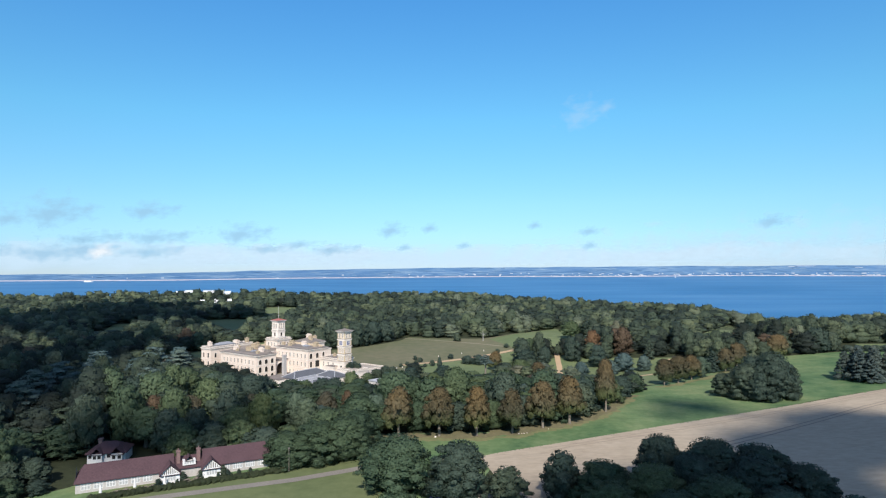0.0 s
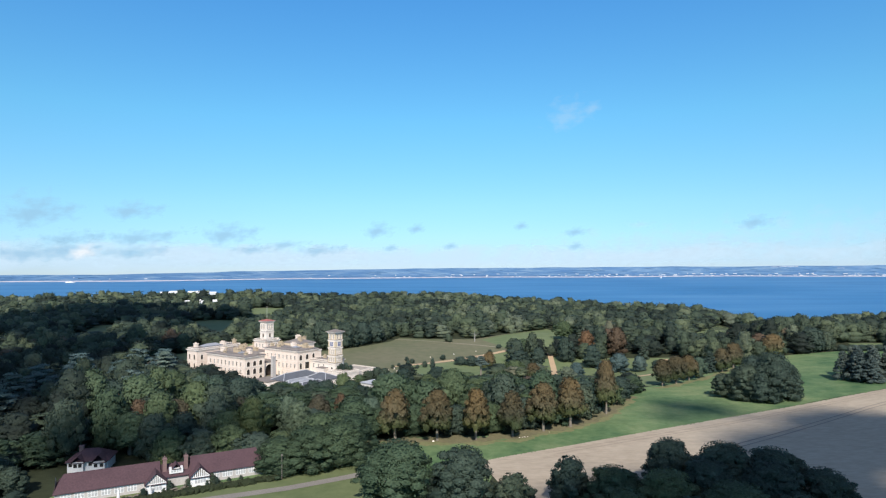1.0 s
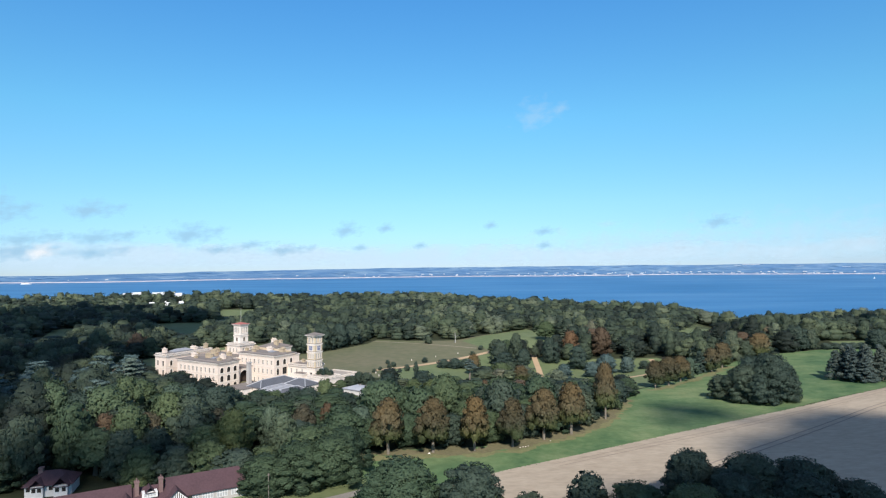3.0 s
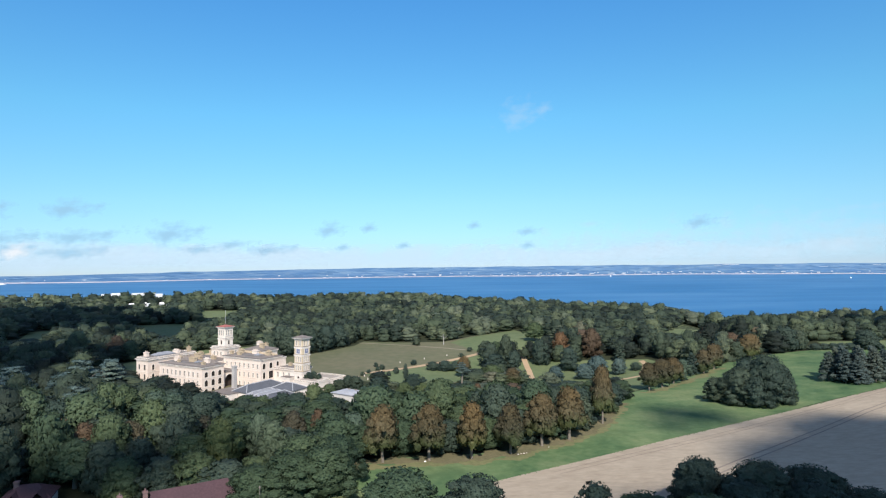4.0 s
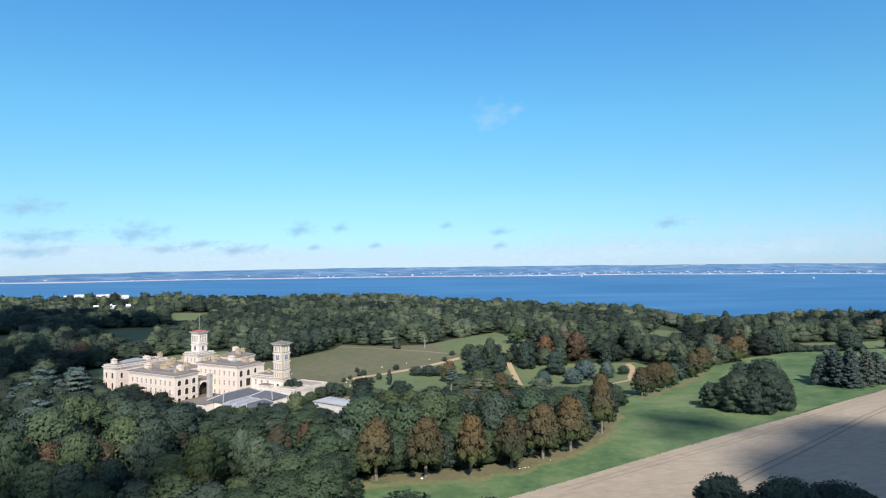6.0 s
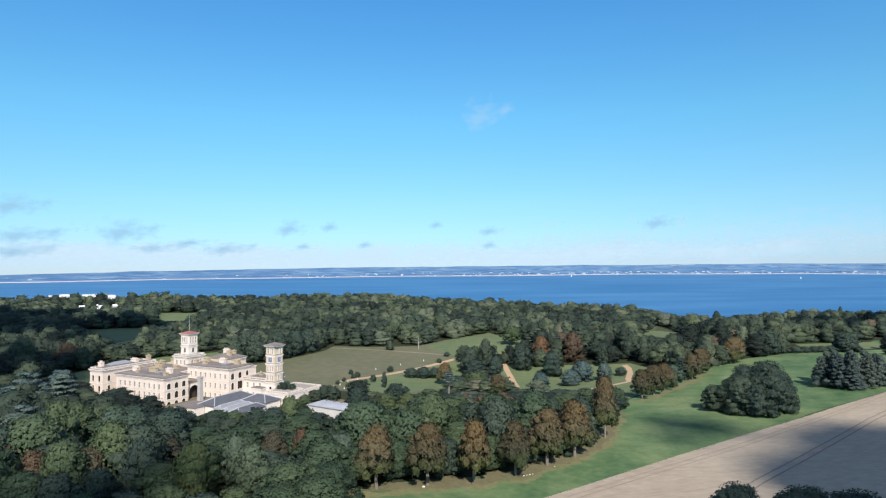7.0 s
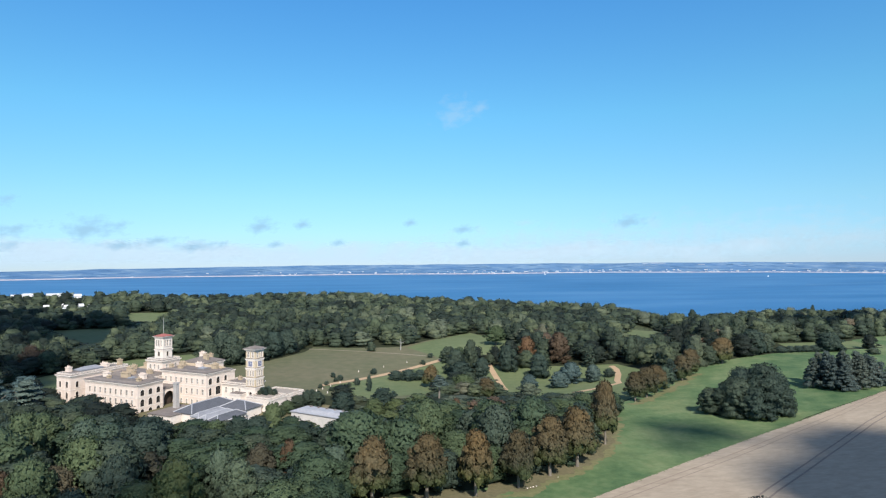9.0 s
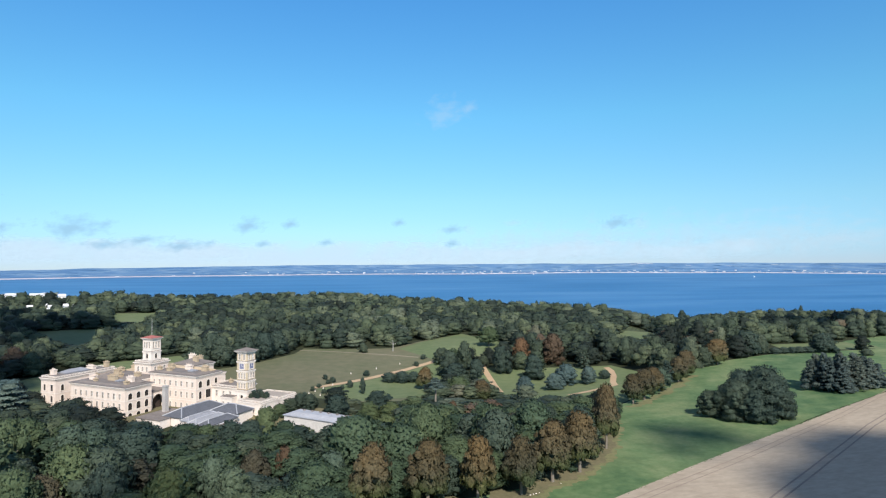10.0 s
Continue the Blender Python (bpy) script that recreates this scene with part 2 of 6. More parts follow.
LEAF = {
    "green": foliage("leaf_green", (0.051, 0.078, 0.042), (0.098, 0.141, 0.070), (0.172, 0.225, 0.120)),
    "dark": foliage("leaf_dark", (0.042, 0.064, 0.047), (0.080, 0.114, 0.078), (0.142, 0.176, 0.124)),
    "olive": foliage("leaf_olive", (0.070, 0.098, 0.042), (0.130, 0.168, 0.070), (0.205, 0.240, 0.110)),
    "silver": foliage("leaf_silver", (0.070, 0.102, 0.064), (0.128, 0.176, 0.110), (0.215, 0.268, 0.182)),
    "brown": turning("leaf_brown", (0.40, 0.555, 0.40), ((0.088, 0.076, 0.040), (0.172, 0.138, 0.072), (0.265, 0.208, 0.116)), (0.55, 0.47, 0.40)),
    "russet": foliage("leaf_russet", (0.069, 0.063, 0.040), (0.123, 0.105, 0.065), (0.190, 0.160, 0.101)),
    "orange": foliage("leaf_orange", (0.109, 0.065, 0.036), (0.187, 0.111, 0.064), (0.267, 0.172, 0.099)),
    "cedar": foliage("needle_cedar", (0.075, 0.112, 0.096), (0.150, 0.208, 0.178), (0.270, 0.340, 0.300)),
    "pine": foliage("needle_pine", (0.066, 0.088, 0.076), (0.120, 0.154, 0.130), (0.205, 0.246, 0.210)),
}
WOODS = woodland_mat("woodland_leaves", [(0.0, (0.030, 0.043, 0.034)), (0.3, (0.068, 0.096, 0.070)), (0.55, (0.106, 0.140, 0.086)), (0.75, (0.160, 0.190, 0.112)), (0.9, (0.185, 0.218, 0.155)), (1.0, (0.212, 0.146, 0.100))])

m, n, l, p = nodes_of("sea_water")
x1 = noise_node(n, l, 0.004, 4, 0.6, "Object", (0.35, 1.6, 1, 0))
r = ramp(n, [(0.32, (0.022, 0.108, 0.244)), (0.5, (0.036, 0.136, 0.288)), (0.68, (0.064, 0.176, 0.328))])
l.new(x1.outputs[0], r.inputs[0])
l.new(r.outputs[0], p.inputs["Base Color"])
p.inputs["Roughness"].default_value, p.inputs["Specular IOR Level"].default_value = 0.45, 0.12
x2 = noise_node(n, l, 0.12, 4, 0.6, "Object")
bumped(n, l, p, x2.outputs[0], 0.6, 0.6)
SEA = m


# ---- mesh helpers ----
class Mesh:
    """Collects points and faces for one mesh."""

    def __init__(self):
        self.v, self.f = [], []

    def add(self, pts, faces):
        k = len(self.v)
        self.v += [tuple(q) for q in pts]
        self.f += [tuple(i + k for i in f) for f in faces]
        return self

    def quad(self, a, b, c, d):
        return self.add([a, b, c, d], [(0, 1, 2, 3)])

    def box(self, x0, x1, y0, y1, z0, z1, inset=0.0):
        i = inset
        return self.add(
            [(x0, y0, z0), (x1, y0, z0), (x1, y1, z0), (x0, y1, z0), (x0 + i, y0 + i, z1), (x1 - i, y0 + i, z1), (x1 - i, y1 - i, z1), (x0 + i, y1 - i, z1)],
            [(0, 3, 2, 1), (4, 5, 6, 7), (0, 1, 5, 4), (1, 2, 6, 5), (2, 3, 7, 6), (3, 0, 4, 7)])

    def tube(self, a, b, ra, rb, sides=8):
        a, b = Vector(a), Vector(b)
        q = (b - a).to_track_quat("Z", "Y").to_matrix()
        pts = []
        for c, r_ in ((a, ra), (b, rb)):
            for i in range(sides):
                w = 2 * math.pi * i / sides
                pts.append(c + q @ Vector((math.cos(w) * r_, math.sin(w) * r_, 0)))
        fs = [(i, (i + 1) % sides, sides + (i + 1) % sides, sides + i) for i in range(sides)]
        fs += [tuple(range(sides))[::-1], tuple(range(sides, 2 * sides))]
        return self.add(pts, fs)

    def hip(self, x0, x1, y0, y1, z0, z1, hip0=1.0, hip1=1.0, along="x", thick=0.25):
        """A hipped or gabled roof; hip0 and hip1 are 1 for a full hip, 0 for a gable."""
        if along == "x":
            half = (y1 - y0) / 2
            ra, rb = (x0 + half * hip0, (y0 + y1) / 2, z1), (x1 - half * hip1, (y0 + y1) / 2, z1)
        else:
            half = (x1 - x0) / 2
            ra, rb = ((x0 + x1) / 2, y0 + half * hip0, z1), ((x0 + x1) / 2, y1 - half * hip1, z1)
        c = [(x0, y0), (x1, y0), (x1, y1), (x0, y1)]
        pts = [(*q, z0 - thick) for q in c] + [(*q, z0) for q in c] + [ra, rb]
        fs = [(0, 3, 2, 1), (0, 1, 5, 4), (1, 2, 6, 5), (2, 3, 7, 6), (3, 0, 4, 7)]
        fs += [(4, 5, 9, 8), (6, 7, 8, 9)] if along == "x" else [(5, 6, 9, 8), (7, 4, 8, 9)]
        if hip1 > 0:
            fs.append((5, 6, 9) if along == "x" else (6, 7, 9))
        if hip0 > 0:
            fs.append((7, 4, 8) if along == "x" else (4, 5, 8))
        return self.add(pts, fs)

    def data(self, name, mat):
        me = bpy.data.meshes.new(name)
        me.from_pydata(self.v, [], self.f)
        me.update()
        if mat:
            me.materials.append(mat)
        return me


def part(name, mesh, mat, parent=None, label="", at=None):
    """One mesh object, under a thing or a part."""
    me = mesh if isinstance(mesh, bpy.types.Mesh) else mesh.data(name, mat)
    ob = new(name, me)
    if parent:
        ob.parent = parent
    if at is not None:
        ob.matrix_basis = at
    return tagged(ob, label)


def thing(name, m, label, category, group="", kind=""):
    ob = new(name)
    ob.empty_display_size = 0.5
    ob.matrix_basis = m
    return tagged(ob, label, category, group, kind)


# ---- ground ----
def smooth(a, b, x):
    k = min(1.0, max(0.0, (x - a) / (b - a)))
    return k * k * (3 - 2 * k)


def ground_z(x, y):
    z = 4.0 - 4.5 * smooth(230, 420, y) - 4.8 * math.exp(-((x - 70) / 60) ** 2 - ((y - 395) / 50) ** 2)
    z += 2.5 * math.exp(-((x - 90) / 60) ** 2 - ((y - 515) / 45) ** 2)
    z -= 7.0 * math.exp(-((x + 45) / 40) ** 2 - ((y - 315) / 18) ** 2)
    z += 6 * smooth(100, 260, x) * (1 - smooth(380, 700, y))
    z += 3 * smooth(550, 850, y) * (1 - smooth(-50, 250, x))
    off, along = 0.883 * x - 0.469 * y, 0.469 * x + 0.883 * y
    z -= 14 * math.exp(-(off / 45) ** 2) * smooth(560, 720, along) * (1 - smooth(900, 1050, along))
    return z - max(48 * smooth(650, 1130, 0.72 * x + 0.70 * y - 0.5 * max(0, x - 420)), 48 * smooth(970, 1320, y - 0.15 * x))


def spaced(stops):
    out = []
    for a, b, step in stops:
        k = max(1, round((b - a) / step))
        out += [a + (b - a) * i / k for i in range(k)]
    return out + [stops[-1][1]]


XS = spaced([(-3000, -600, 150), (-600, -200, 25), (-200, 340, 5), (340, 800, 20), (800, 3000, 140)])
YS = spaced([(-800, 0, 80), (0, 140, 20), (140, 560, 5), (560, 1300, 20), (1300, 2400, 120)])
gm = Mesh()
gm.v = [(x, y, ground_z(x, y)) for y in YS for x in XS]
NX = len(XS)
gm.f = [(j * NX + i, j * NX + i + 1, (j + 1) * NX + i + 1, (j + 1) * NX + i) for j in range(len(YS) - 1) for i in range(NX - 1)]
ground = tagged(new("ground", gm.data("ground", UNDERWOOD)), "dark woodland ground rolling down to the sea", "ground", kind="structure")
for pl in ground.data.polygons:
    pl.use_smooth = True


def loft(name, left, right, across, up, mat, label, category, step=6.0):
    """A sheet laid on the ground between two lines of equally many points."""
    rows = []
    for i in range(len(left) - 1):
        a0, b0, a1, b1 = (Vector(q) for q in (left[i], right[i], left[i + 1], right[i + 1]))
        k = max(1, int(max((a1 - a0).length, (b1 - b0).length) / step))
        rows += [(a0.lerp(a1, j / k), b0.lerp(b1, j / k)) for j in range(k)]
    rows.append((Vector(left[-1]), Vector(right[-1])))
    ms = Mesh()
    for a, b in rows:
        for j in range(across + 1):
            q = a.lerp(b, j / across)
            ms.v.append((q.x, q.y, ground_z(q.x, q.y) + up))
    w = across + 1
    ms.f = [(i * w + j, i * w + j + 1, (i + 1) * w + j + 1, (i + 1) * w + j) for i in range(len(rows) - 1) for j in range(across)]
    return tagged(new(name, ms.data(name, mat)), label, category, kind="structure")


HOUSE = Matrix.Translation((-75, 353, -1.0)) @ Matrix.Rotation(radians(-36), 4, "Z")


def uv_line(pts):
    """Points given in the house's own plan."""
    return [tuple((HOUSE @ Vector((u, v, 0)))[:2]) for u, v in pts]


def ribbon(name, line, width, up, mat, label, category):
    """A path of even width along a line."""
    ls, rs = [], []
    for i, q in enumerate(line):
        a, b = Vector(line[max(0, i - 1)]), Vector(line[min(len(line) - 1, i + 1)])
        d = (b - a).normalized()
        s = Vector((-d.y, d.x)) * width / 2
        ls.append(tuple(Vector(q) + s))
        rs.append(tuple(Vector(q) - s))
    return loft(name, ls, rs, 2, up, mat, label, category, 4.0)


loft("meadow", [(-140, 60), (-128, 130), (-112, 160), (-98, 176), (-88, 196), (-70, 198), (-47, 204), (-35, 216), (-16, 225), (10, 226), (22, 229), (42, 242), (58, 259), (68, 277), (92, 311), (120, 335), (146, 356), (164, 369), (190, 389), (240, 399), (322, 402), (337, 442), (420, 472), (700, 522)],
     [(-60, 40), (-40, 60), (-30, 90), (-20, 110), (-10, 130), (0, 150), (8, 180), (12, 195), (17, 200), (26, 206), (40, 212), (60, 224), (80, 234), (90, 240), (110, 250), (130, 260), (145, 268), (160, 274), (190, 285), (230, 300), (300, 330), (400, 375), (500, 400), (760, 450)], 30, 0.03, MEADOW,
     "rough green meadow sloping beside the field", "meadow")
for corners in ([(186, 488), (212, 482), (280, 640), (304, 630)], [(196, 408), (240, 408), (205, 445), (262, 440)], [(262, 408), (330, 404), (275, 438), (345, 438)], [(-228, 560), (-172, 570), (-252, 680), (-186, 690)], [(-212, 730), (-166, 730), (-235, 835), (-182, 835)], [(-306, 575), (-280, 580), (-330, 640), (-300, 650)]):
    loft("clearing", [corners[0], corners[2]], [corners[1], corners[3]], 8, 0.03, GARDENLAWN, "pale grass clearing among the woods", "clearing")
loft("west_lawn", [(-160, 385), (-186, 412), (-172, 452), (-146, 496), (-100, 520)], [(-128, 372), (-118, 395), (-108, 420), (-98, 445), (-75, 490)], 14, 0.04, GARDENLAWN, "green lawn beyond the house's far wing", "lawn")
loft("forecourt", uv_line([(-68, -30), (-68, 42)]), uv_line([(62, -48), (92, 14)]), 20, 0.02, LITTER, "worn grass and gravel round the house", "ground")
loft("field", [(8, 200), (15, 204.3), (36, 214.5), (72, 232.8), (87, 240.3), (115, 254.2), (134, 262.2), (160, 273.2), (213, 293), (420, 388)],
     [(24, 120), (60, 100), (120, 90), (150, 90), (180, 92), (220, 95), (260, 100), (300, 105), (380, 115), (620, 140)], 24, 0.08, FIELD,
     "pale dry stubble field beside the meadow", "field")
loft("lawn", [(-50, 386), (-70, 420), (-86, 452), (-66, 466), (-50, 486), (-36, 508), (-30, 530), (-5, 519), (30, 512), (66, 550), (100, 588)],
     [(-8, 350), (2, 352), (14, 350), (22, 362), (30, 382), (40, 400), (50, 418), (56, 430), (66, 455), (90, 475), (112, 500)], 24, 0.05, LAWN,
     "wide mown parkland lawn behind the house", "lawn")
loft("garden_lawn", [(72, 318), (58, 362), (60, 390), (62, 425), (80, 440)], [(98, 317), (121, 338), (140, 354), (152, 372), (146, 415)], 14, 0.05, GARDENLAWN,
     "mown garden lawn among clipped yews", "lawn")
loft("garden_lawn", [(-25, 387), (4, 412), (26, 433), (50, 456)], [(-8, 353), (22, 363), (42, 402), (57, 434)], 12, 0.08, GARDENLAWN, "green mown lawn in front of the gravel path", "lawn")
loft("front_lawn", [(-118, 40), (-112, 120), (-106, 150), (-84, 176), (-50, 190), (-30, 198)], [(-40, 30), (-28, 100), (-24, 140), (-18, 170), (-14, 184), (-12, 195)], 14, 0.05, FRONTLAWN, "olive green mown lawn before the cottages", "lawn")
ribbon("garden_path", [(-27, 391), (-10, 404), (2.5, 415), (25, 436), (49, 459)], 4.0, 0.1, SAND, "straight sandy gravel garden path", "path")
ribbon("garden_path", [(76, 450), (73, 428), (70.5, 409), (65, 377)], 3.4, 0.1, SAND, "sandy gravel path across the lawn", "path")
ribbon("garden_path", [(141, 412), (139, 402), (133, 388), (125, 374), (122, 366), (108, 359), (90, 350)], 3.2, 0.1, SAND, "curving sandy gravel path", "path")
loft("hill_lawn", [(34, 506), (50, 528), (70, 552), (100, 588)], [(58, 436), (68, 458), (90, 477), (112, 500)], 12, 0.09, GARDENLAWN, "green grassy slope below the far wood", "lawn")
ribbon("lawn_track", [(-33, 521.6), (-7, 506.6), (21, 486.7), (41, 472)], 2.0, 0.09, PALEPATH, "thin pale worn track across the lawn", "path")
ribbon("lane", [(-110, 152), (-69.5, 170), (-41.6, 181), (-28, 188.5), (-10, 200)], 3.2, 0.1, TARMAC, "narrow worn lane in front of the cottages", "lane")


def ragged(name, line, near_, far_, up, mat, label, category, seed):
    """A strip with a frayed edge on each side of a line."""
    ls, rs_ = [], []
    for (x0, y0), (x1, y1) in zip(line, line[1:]):
        k = max(1, int(math.hypot(x1 - x0, y1 - y0) / 0.8))
        d = Vector((x1 - x0, y1 - y0)).normalized()
        for j in range(k):
            q = Vector((x0 + (x1 - x0) * j / k, y0 + (y1 - y0) * j / k))
            sway = [0.75 + 0.9 * noise.noise((q.x * 0.16, q.y * 0.16, seed + e)) + 0.7 * noise.noise((q.x * 0.6, q.y * 0.6, seed + 3 + e)) for e in (0, 20)]
            ls.append(tuple(q + Vector((-d.y, d.x)) * far_ * max(0.1, sway[0])))
            rs_.append(tuple(q - Vector((-d.y, d.x)) * near_ * max(0.1, sway[1])))
    return loft(name, ls, rs_, 3, up, mat, label, category, 2.0)


ROWLINE = [(-40, 221), (-17, 221.5), (9, 222.5), (22, 225.5), (33, 232.5), (43, 238.5), (60, 256), (68, 270), (80, 290)]
ragged("leaf_litter_strip", ROWLINE, 3.0, 5.5, 0.06, LITTER, "brown fallen leaves under the tree row", "ground", 1)
ragged("dry_grass_strip", [(x, y - 3.6) for x, y in ROWLINE], 2.6, 3.0, 0.045, DRYGRASS, "parched grass along the tree row", "ground", 2)
ragged("dry_grass_strip", [(98, 310), (110, 319), (122, 328), (134, 339), (150, 352), (166, 366)], 4.0, 2.0, 0.06, DRYGRASS, "yellowed grass along the upper trees", "ground", 5)

for line in ([(70, 200), (83, 208.5), (117, 229), (158, 252.5), (230, 288), (330, 335)], [(68.6, 202), (81.8, 210.5), (115.9, 231), (157, 254.5), (229, 290), (329, 337)]):
    ribbon("wheel_track", line, 0.55, 0.13, TRACK, "dark pressed wheel track through stubble", "track")
for line in ([(30, 206), (52.7, 216.8), (88, 233.2), (122.4, 250.3), (161.8, 267.5), (290, 330)], [(28.8, 207.7), (51.5, 218.6), (86.8, 235), (121.2, 252), (160.6, 269.3), (289, 332)]):
    ribbon("wheel_track", line, 0.4, 0.13, SOIL, "faint wheel track through stubble", "track")
ribbon("farm_track", [(-30, 158), (-12, 163), (-2, 165.5), (8, 169), (14, 175)], 3.4, 0.1, TARMAC, "grey farm track behind the trees", "track")
# ---- sea and far shore ----
sm_ = Mesh()
SX, SY = spaced([(-4600, 4600, 400)]), spaced([(600, 4900, 200)])
sm_.v = [(x, y, -40.0) for y in SY for x in SX]
w_ = len(SX)
sm_.f = [(j * w_ + i, j * w_ + i + 1, (j + 1) * w_ + i + 1, (j + 1) * w_ + i) for j in range(len(SY) - 1) for i in range(w_ - 1)]
tagged(new("water", sm_.data("water", SEA)), "calm deep blue sea strait", "sea", kind="structure")

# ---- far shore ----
# distance haze over the low land is painted into its blue base colours
m, n, l, p = nodes_of("hazy_land")
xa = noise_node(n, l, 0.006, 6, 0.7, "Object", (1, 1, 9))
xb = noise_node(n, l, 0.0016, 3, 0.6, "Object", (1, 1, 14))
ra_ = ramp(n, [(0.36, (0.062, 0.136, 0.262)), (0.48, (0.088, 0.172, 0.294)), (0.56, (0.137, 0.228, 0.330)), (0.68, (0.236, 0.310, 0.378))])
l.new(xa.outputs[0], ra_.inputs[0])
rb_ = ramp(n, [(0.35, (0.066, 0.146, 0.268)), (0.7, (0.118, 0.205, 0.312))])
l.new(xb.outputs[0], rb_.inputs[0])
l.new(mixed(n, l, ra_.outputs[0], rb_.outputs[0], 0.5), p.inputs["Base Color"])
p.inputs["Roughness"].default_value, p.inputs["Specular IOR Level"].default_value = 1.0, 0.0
HAZYLAND = m
# white walls and shingle, dulled towards blue by haze put into the colour
HAZYWHITE = surface("hazy_white", (0.384, 0.416, 0.464), (0.480, 0.496, 0.520), 0.01, 0.05, 0.9, 0.1, 0)
HAZYSAND = surface("hazy_shingle", (0.324, 0.310, 0.345), (0.408, 0.378, 0.401), 0.004, 0.02, 1.0, 0.0, 0)


def shore_at(a):
    """Distance of the far waterline at a bearing in degrees, right of straight ahead."""
    return 3880 + 420 * smooth(14, 30, a) + 200 * smooth(28, 42, a) + 500 * smooth(-40, 45, a) + 30 * math.sin(a * 0.35) + 650 * (1 - smooth(-44, -22, a))


cs = Mesh()
angles = [-62 + i * 0.75 for i in range(160)]
for a in angles:
    d, s, c = shore_at(a), math.sin(radians(a)), math.cos(radians(a))
    top = -10 + 30 * smooth(-40, 8, a) + 10 * smooth(8, 40, a) + 7 * noise.noise((a * 0.09, 2.1, 0)) + 4 * noise.noise((a * 0.4, 7.7, 0))
    mid = -20 + 6 * noise.noise((a * 0.2, 4.4, 0))
    for dd, z in ((0, -40.5), (25, -36), (160, mid - 8), (300, mid + 0.4 * (top - mid)), (420, top)):
        cs.v.append((s * (d + dd), c * (d + dd), z))
cs.f = [(i * 5 + j, (i + 1) * 5 + j, (i + 1) * 5 + j + 1, i * 5 + j + 1) for i in range(len(angles) - 1) for j in range(4)]
tagged(new("backdrop", cs.data("backdrop", HAZYLAND)), "hazy blue low coast across the water", "coast", kind="structure")
bs = Mesh()
for i in range(len(angles) - 1):
    q = []
    for a, dd, z in ((angles[i], -3, -39.9), (angles[i + 1], -3, -39.9), (angles[i + 1], 22, -35.2), (angles[i], 22, -35.2)):
        d = shore_at(a) + dd
        q.append((math.sin(radians(a)) * d, math.cos(radians(a)) * d, z))
    bs.quad(*q)
tagged(new("far_beach", bs.data("far_beach", HAZYSAND)), "pale shingle strip along the far shore", "beach", kind="structure")
rng = random.Random(5)
tw = Mesh()
for i in range(900):
    a = rng.uniform(-40, 62)
    if rng.random() > 0.10 + 0.75 * smooth(-5, 25, a):
        continue
    deep = rng.choice((8, 14, 20, 30, 60, 100, 150, 200, 260))
    d = shore_at(a) + deep
    bw, bh = rng.uniform(4, 22), rng.uniform(1.0, 3)
    z = -38 + 0.1 * min(deep, 160)
    s, c = math.sin(radians(a)), math.cos(radians(a))
    x, y = s * d, c * d
    tw.add([(x + c * e * bw / 2, y - s * e * bw / 2, z + h) for e, h in ((-1, -3), (1, -3), (1, bh), (-1, bh))], [(0, 1, 2, 3)])
    tw.add([(x + c * e * bw / 2 + s * g_, y - s * e * bw / 2 + c * g_, z + bh) for e, g_ in ((-1, 0), (1, 0), (1, 8), (-1, 8))], [(0, 1, 2, 3)])
tagged(new("far_town", tw.data("far_town", HAZYWHITE)), "scattered white seafront houses on the far shore", "town", kind="stuff")

# blue of the far strips is distance haze, mixed into leaf and crop colour
HAZYWOOD = surface("far_woods", (0.050, 0.115, 0.216), (0.070, 0.144, 0.248), 0.003, 0.02, 1.0, 0.0, 0)
HAZYFIELD = surface("far_fields", (0.150, 0.235, 0.331), (0.210, 0.293, 0.377), 0.003, 0.02, 1.0, 0.0, 0)
for nm, mt, count, lab, cat in (("far_woods", HAZYWOOD, 330, "dark hazy strips of wood on the far shore", "woods"), ("far_fields", HAZYFIELD, 90, "pale hazy fields on the far shore", "fields")):
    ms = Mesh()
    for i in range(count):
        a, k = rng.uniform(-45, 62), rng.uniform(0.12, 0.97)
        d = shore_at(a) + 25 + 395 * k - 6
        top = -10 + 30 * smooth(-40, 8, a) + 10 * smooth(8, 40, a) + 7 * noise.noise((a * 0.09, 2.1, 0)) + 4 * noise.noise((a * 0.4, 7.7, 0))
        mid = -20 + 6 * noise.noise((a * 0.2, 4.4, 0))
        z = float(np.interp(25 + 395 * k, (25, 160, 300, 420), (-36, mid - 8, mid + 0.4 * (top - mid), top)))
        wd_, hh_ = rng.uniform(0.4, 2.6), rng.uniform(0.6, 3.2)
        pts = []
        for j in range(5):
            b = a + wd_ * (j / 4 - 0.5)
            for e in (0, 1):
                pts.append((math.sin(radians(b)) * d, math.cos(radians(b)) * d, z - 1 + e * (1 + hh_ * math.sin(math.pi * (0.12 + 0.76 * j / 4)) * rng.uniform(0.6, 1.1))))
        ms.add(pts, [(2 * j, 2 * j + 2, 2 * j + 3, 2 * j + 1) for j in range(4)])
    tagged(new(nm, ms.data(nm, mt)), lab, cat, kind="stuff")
wr = Mesh()
for a, wd_, z, hh_ in ((30.0, 1.3, 23, 3.2), (29.0, 0.5, 20, 2.4), (33.5, 0.5, 12, 2), (40, 0.5, 18, 2), (36.6, 0.6, 6, 1.6)):
    d = shore_at(a) + 300
    q = [(math.sin(radians(a + s * wd_ / 2)) * d, math.cos(radians(a + s * wd_ / 2)) * d, z + e * hh_) for s, e in ((-1, 0), (1, 0), (1, 1), (-1, 1))]
    wr.quad(*q)
tagged(new("far_roofs", wr.data("far_roofs", HAZYWHITE)), "long white roofs on the far hills", "roofs", kind="stuff")

